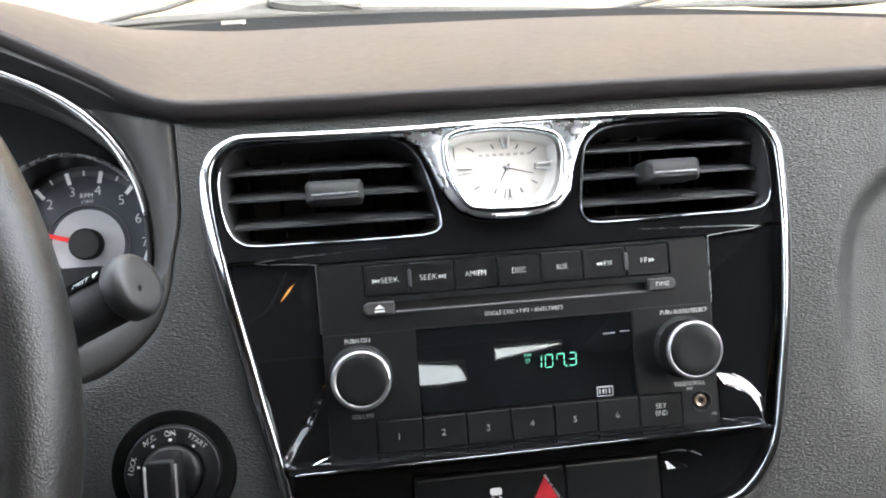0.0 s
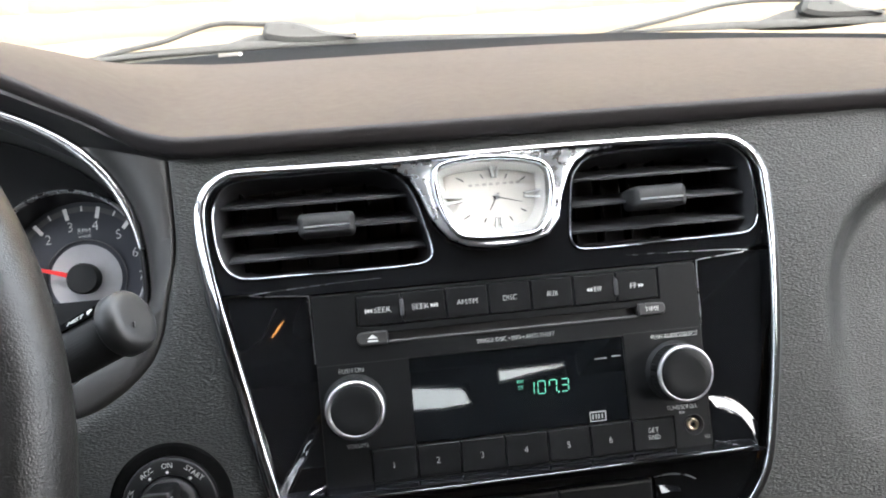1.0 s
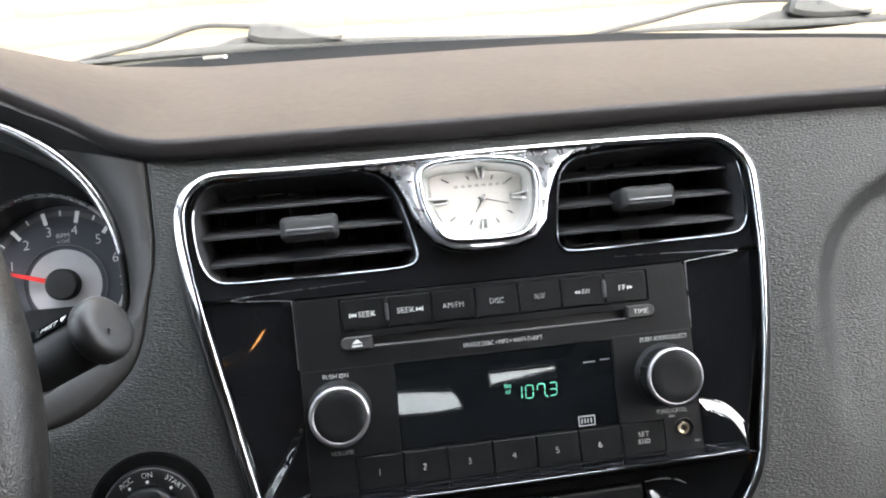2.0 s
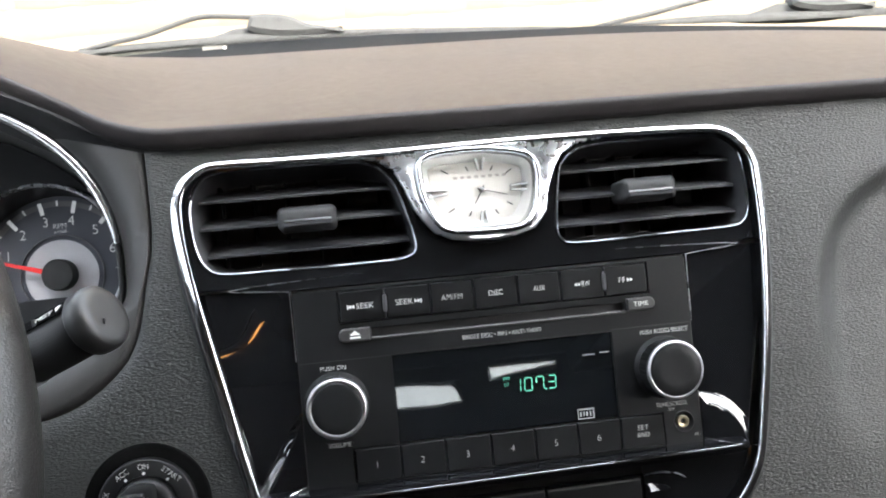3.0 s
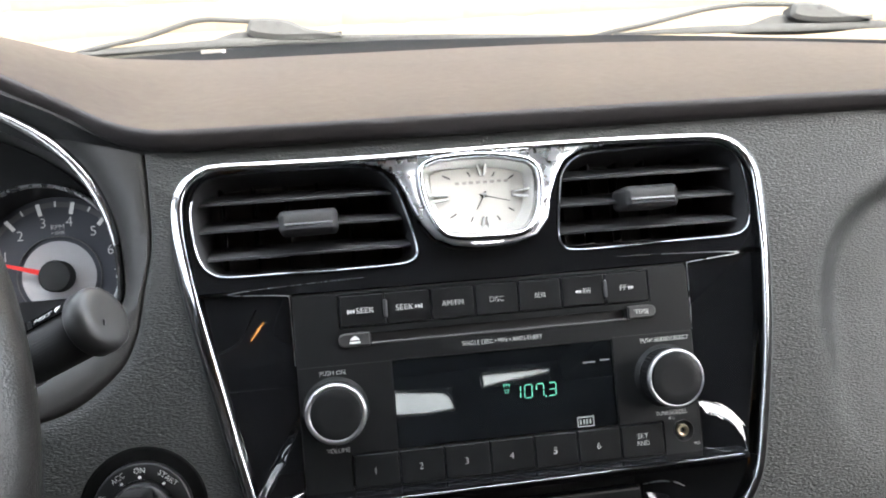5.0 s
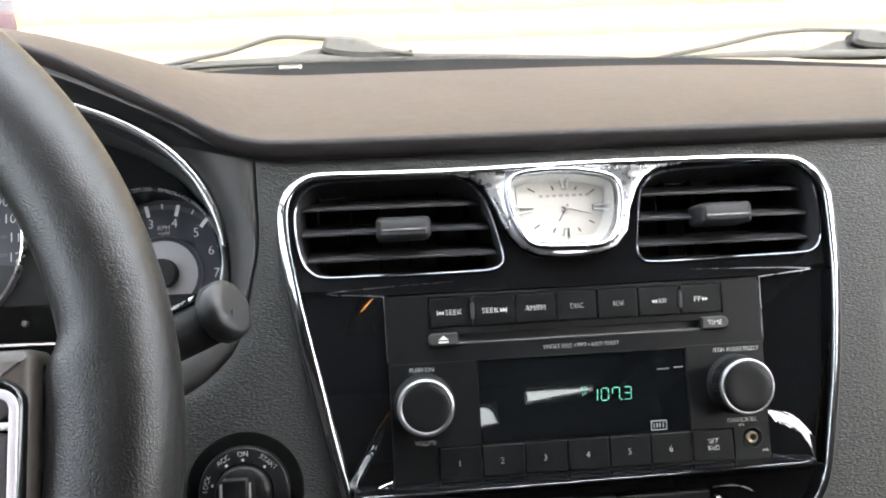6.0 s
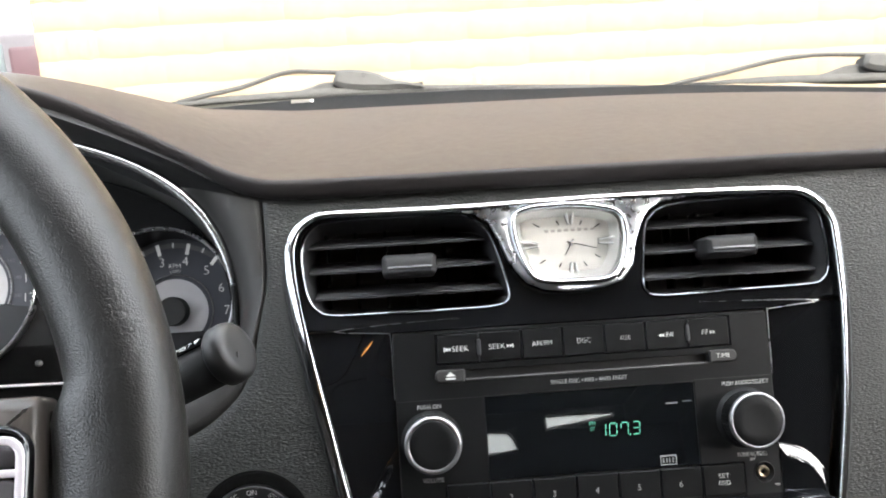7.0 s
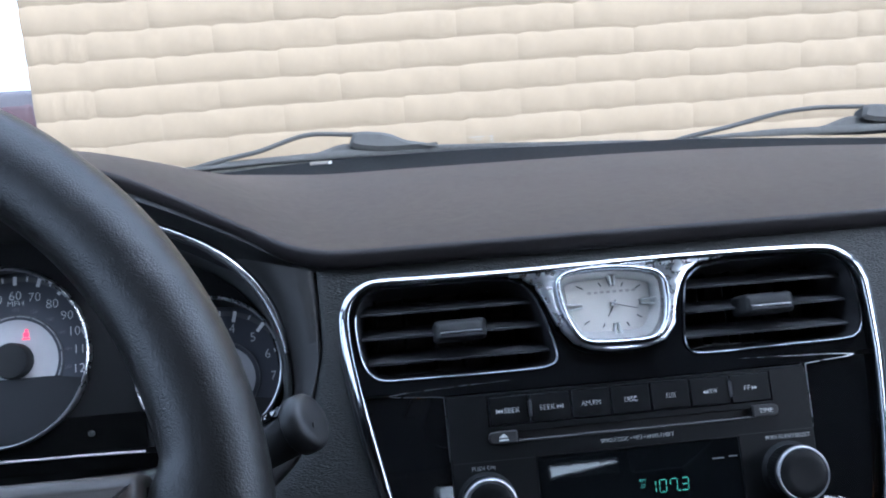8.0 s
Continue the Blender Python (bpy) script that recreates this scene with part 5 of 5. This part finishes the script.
def windscreen():
    w = root("windscreen", "clear car windscreen with dark lower band", "windscreen", (0, 440, 290))

    def glass_at(x, t):
        # t: 0 at the foot, 1 at the roof, in the car's axes turned to the dash's
        foot = Vector((x, 540 - 0.00022 * x * x, 118 - 0.00005 * x * x))
        head = Vector((x * 0.86, -250 - 0.00015 * x * x, 488))
        p = foot.lerp(head, t) + Vector((0, 0, 40 * math.sin(math.pi * t) * 0.6))
        y, z = p.y, p.z
        c, s = math.cos(radians(20)), math.sin(radians(20))
        return Vector((p.x, y * c - z * s, y * s + z * c))

    bm = bmesh.new()
    xs, ts = steps(-640, 640, 24), steps(-0.06, 1, 12)
    sheet(bm, xs, ts, glass_at)
    bmesh.ops.recalc_face_normals(bm, faces=bm.faces)
    bmesh.ops.solidify(bm, geom=bm.faces[:], thickness=4.5)
    pane = part("pane", bm, COATED, w, "clear curved pane", 80)
    pane.visible_shadow = False
    bm = bmesh.new()
    sheet(bm, xs, (-0.06, -0.045, -0.03), lambda x, t: glass_at(x, t) + Vector((0, -3, -3)))
    part("lower_band", bm, BLACK, w, "black band along the pane's foot")
    grey = material("etched glass mark", (0.20, 0.19, 0.17), 0.7)
    bm = bmesh.new()
    for x0, x1, z0, z1 in ((-14, 3, 306.0, 306.8), (-9, 1, 303.2, 303.8), (8.5, 12.5, 305.4, 306.8), (9, 12, 302.2, 303.6), (9.4, 12.4, 299.6, 300.6)):
        block(bm, x0, x1, 440.0, 440.4, z0, z1)
    part("etched_mark", bm, grey, w, "small etched maker's mark in bars")
    return w, glass_at


SCREEN_OB, glass_at = windscreen()


def cowl():
    cw = root("windscreen_cowl", "dusty dark cowl panel under the wipers", "cowl panel", (0, 460, 290))
    bm = bmesh.new()
    def panel(x, k):
        t, w = cowl_top(x) + 0.5 * noise.noise((x * 0.03, 0, 0)), well_top(x)
        return (x, (447.5, 447.5, 450, 457, 470, 500, 620)[k], (w - 30, w - 2, (w + t) / 2, t + 2.6, t + 4, t - 5, t - 60)[k])

    sheet(bm, steps(-700, 700, 90), range(7), panel)
    part("panel", bm, COWL, cw, "dusty cowl panel")
    bm = bmesh.new()
    sweep(bm, [(x, 446, well_top(x) - 1.2) for x in steps(-640, 640, 60)], 1.6, 1.6, n=8)
    part("rubber_strip", bm, DARK, cw, "black rubber strip")


cowl()


def wiper(dx, dz, arm, blade, label):
    """arm and blade: points along them, x from the car's middle; dx, dz: where the pivot sits."""
    w = root("windscreen_wiper", label, "wiper", (dx - 110, 448, 310 + dz), group="windscreen wipers")
    bm = bmesh.new()
    sweep(bm, curve([(x, 449, z) for x, z in arm], 6), 2.6, 2.8, n=8)
    part("arm", bm, WIPER, w, "bent grey wiper arm")
    bm = bmesh.new()
    hump = curve([(-138, 306), (-137.5, 317), (-133, 321.0), (-124, 321.8), (-108, 320.0), (-96, 317), (-88, 313), (-80, 309.5), (-62, 305.5), (-45, 301), (-70, 299), (-110, 300)], 5, True)
    plate(bm, [(x + dx, z + dz) for x, z in hump], 440, 462, (), 4.0)
    cover = part("pivot_cover", bm, WIPER, w, "grey pivot cover")
    bm = bmesh.new()
    lathe(bm, dx - 108, 314 + dz, [(2.4, 441), (2.4, 439.6), (1.6, 439.4), (1.5, 440.2), (0, 440.2)], 16)
    part("pivot_bolt", bm, DARK, cover, "small dark bolt")
    bm = bmesh.new()
    foot = curve([(-195, 299), (-176, 305), (-160, 310), (-148, 312.6), (-120, 312), (-60, 305), (-30, 299), (-110, 294)], 5, True)
    plate(bm, [(x + dx, z + dz) for x, z in foot], 452, 470, (), 3.0)
    part("pivot_foot", bm, WIPER, w, "grey foot of the pivot")
    bm = bmesh.new()
    sweep(bm, curve([(x, 446.5, z) for x, z in blade], 8), 1.6, lambda t: 1.2 + 3.0 * min(t * 3, 1), n=8, up=(0, 0, 1))
    part("blade", bm, WIPER, w, "dusty wiper blade")


wiper(0, 0, [(-300, 297), (-271, 303.2), (-252, 306.4), (-233, 310.2), (-200, 320.6), (-183, 323.8), (-167, 323.6), (-132, 320.2)],
      [(-360, 290), (-240, 297.2), (-120, 299.4), (0, 296.5), (99, 291), (180, 286)], "grey wiper arm lying on the driver's side cowl")
wiper(566, -8, [(205, 287), (227, 292.4), (275, 300.6), (331, 311.6), (360, 314.6), (385, 315.4), (434, 313.2)],
      [(232, 289.5), (292, 290.0), (346, 289.4), (401, 288.2), (527, 286.4), (640, 283)], "grey wiper arm lying on the passenger's side cowl")


def vin_plate():
    v = root("vin_plate", "small pale metal plate with unreadable bars", "number plate", (-170, 436, 287))
    bm = bmesh.new()
    plate(bm, rounded(-182.5, 282.6, -159.5, 287.6, 0.5), 430.5, 431.5)
    part("plate", bm, material("pale aluminium", (0.13, 0.118, 0.098), 0.6), v, "pale plate")
    bm = bmesh.new()
    lathe(bm, -161.5, 285.2, [(1.6, 430.6), (1.6, 429.9), (0, 429.6)], 14)
    part("rivet", bm, material("dull rivet", (0.5, 0.48, 0.45), 0.5), v)
    bm = bmesh.new()
    for i in range(8):
        block(bm, -180.5 + i * 2.2, -179.0 + i * 2.2, 430.2, 430.6, 284.3, 285.8)
    part("bars", bm, material("grey stamp", (0.12, 0.11, 0.10), 0.6), v)


vin_plate()


# unseen lens in the roof, laid out so the left cheek mirrors a streak
def streak_lamp():
    lamp = root("streak_lamp", "unseen warm lens added for an orange streak in the gloss panel", "lamp", (-280, -1520, 484), CAR)
    bm = bmesh.new()
    block(bm, -410, -190, -1670, -1400, 478, 492, 5)
    part("housing", bm, CLOTH, lamp, "dark housing")
    bm = bmesh.new()
    sweep(bm, [(-372 + 84 * t, -1622 + 120 * t, 477) for t in steps(0, 1, 12)], lambda t: 0.8 + 10 * math.sin(math.pi * t) ** 1.8, 3, n=8, up=(0, 0, 1))
    part("lens", bm, STREAK_GLOW, lamp, "slim warm glowing lens")



streak_lamp()


def pickup():
    """Only its tail shows past the end of the wall."""
    silver = material("dull silver paint", (0.098, 0.092, 0.098), 0.7, vary=0.25, scale=20, spec=0.2)
    teal = material("faded teal paint", (0.078, 0.092, 0.094), 0.7, vary=0.2)
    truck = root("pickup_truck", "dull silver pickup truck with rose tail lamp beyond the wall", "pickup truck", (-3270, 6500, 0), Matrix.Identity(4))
    x0, x1, y0, y1 = -7270, -2430, 5800, 7600
    bm = bmesh.new()
    block(bm, x0 + 2900, x1, y0, y1, 480, 1165, 45, 3)
    bed = part("bed", bm, silver, truck, "silver load bed")
    bm = bmesh.new()
    block(bm, x1 - 420, x1 - 230, y0 - 12, y0 + 10, 780, 1090, 8)
    part("side_panel", bm, teal, bed, "faded blue-green patch")
    bm = bmesh.new()
    block(bm, x1 - 210, x1 + 14, y0 - 10, y0 + 90, 780, 1075, 40, 3)
    part("tail_lamp", bm, material("dull red lens", (0.060, 0.030, 0.033), 0.5, vary=0.5, scale=20), bed, "red tail lamp")
    bm = bmesh.new()
    block(bm, x0 + 1300, x0 + 2900, y0 + 40, y1 - 40, 480, 1700, 140, 4)
    cab = part("cab", bm, silver, truck, "silver cab")
    bm = bmesh.new()
    block(bm, x0 + 1500, x0 + 2750, y0 + 30, y0 + 50, 1150, 1580, 8)
    part("side_window", bm, SCREEN, cab, "dark side window")
    bm = bmesh.new()
    block(bm, x0, x0 + 1320, y0 + 20, y1 - 20, 480, 1120, 90, 3)
    part("bonnet", bm, silver, truck, "silver bonnet")
    for x in (x0 + 800, x1 - 1000):
        for y in (y0 + 110, y1 - 110):
            bm = bmesh.new()
            lathe(bm, x, 370, [(200, y + 110), (370, y + 110), (370, y - 110), (330, y - 120), (210, y - 105), (0, y - 100)], 32)
            part("wheel", bm, DARK, truck, "black tyre and rim")


pickup()
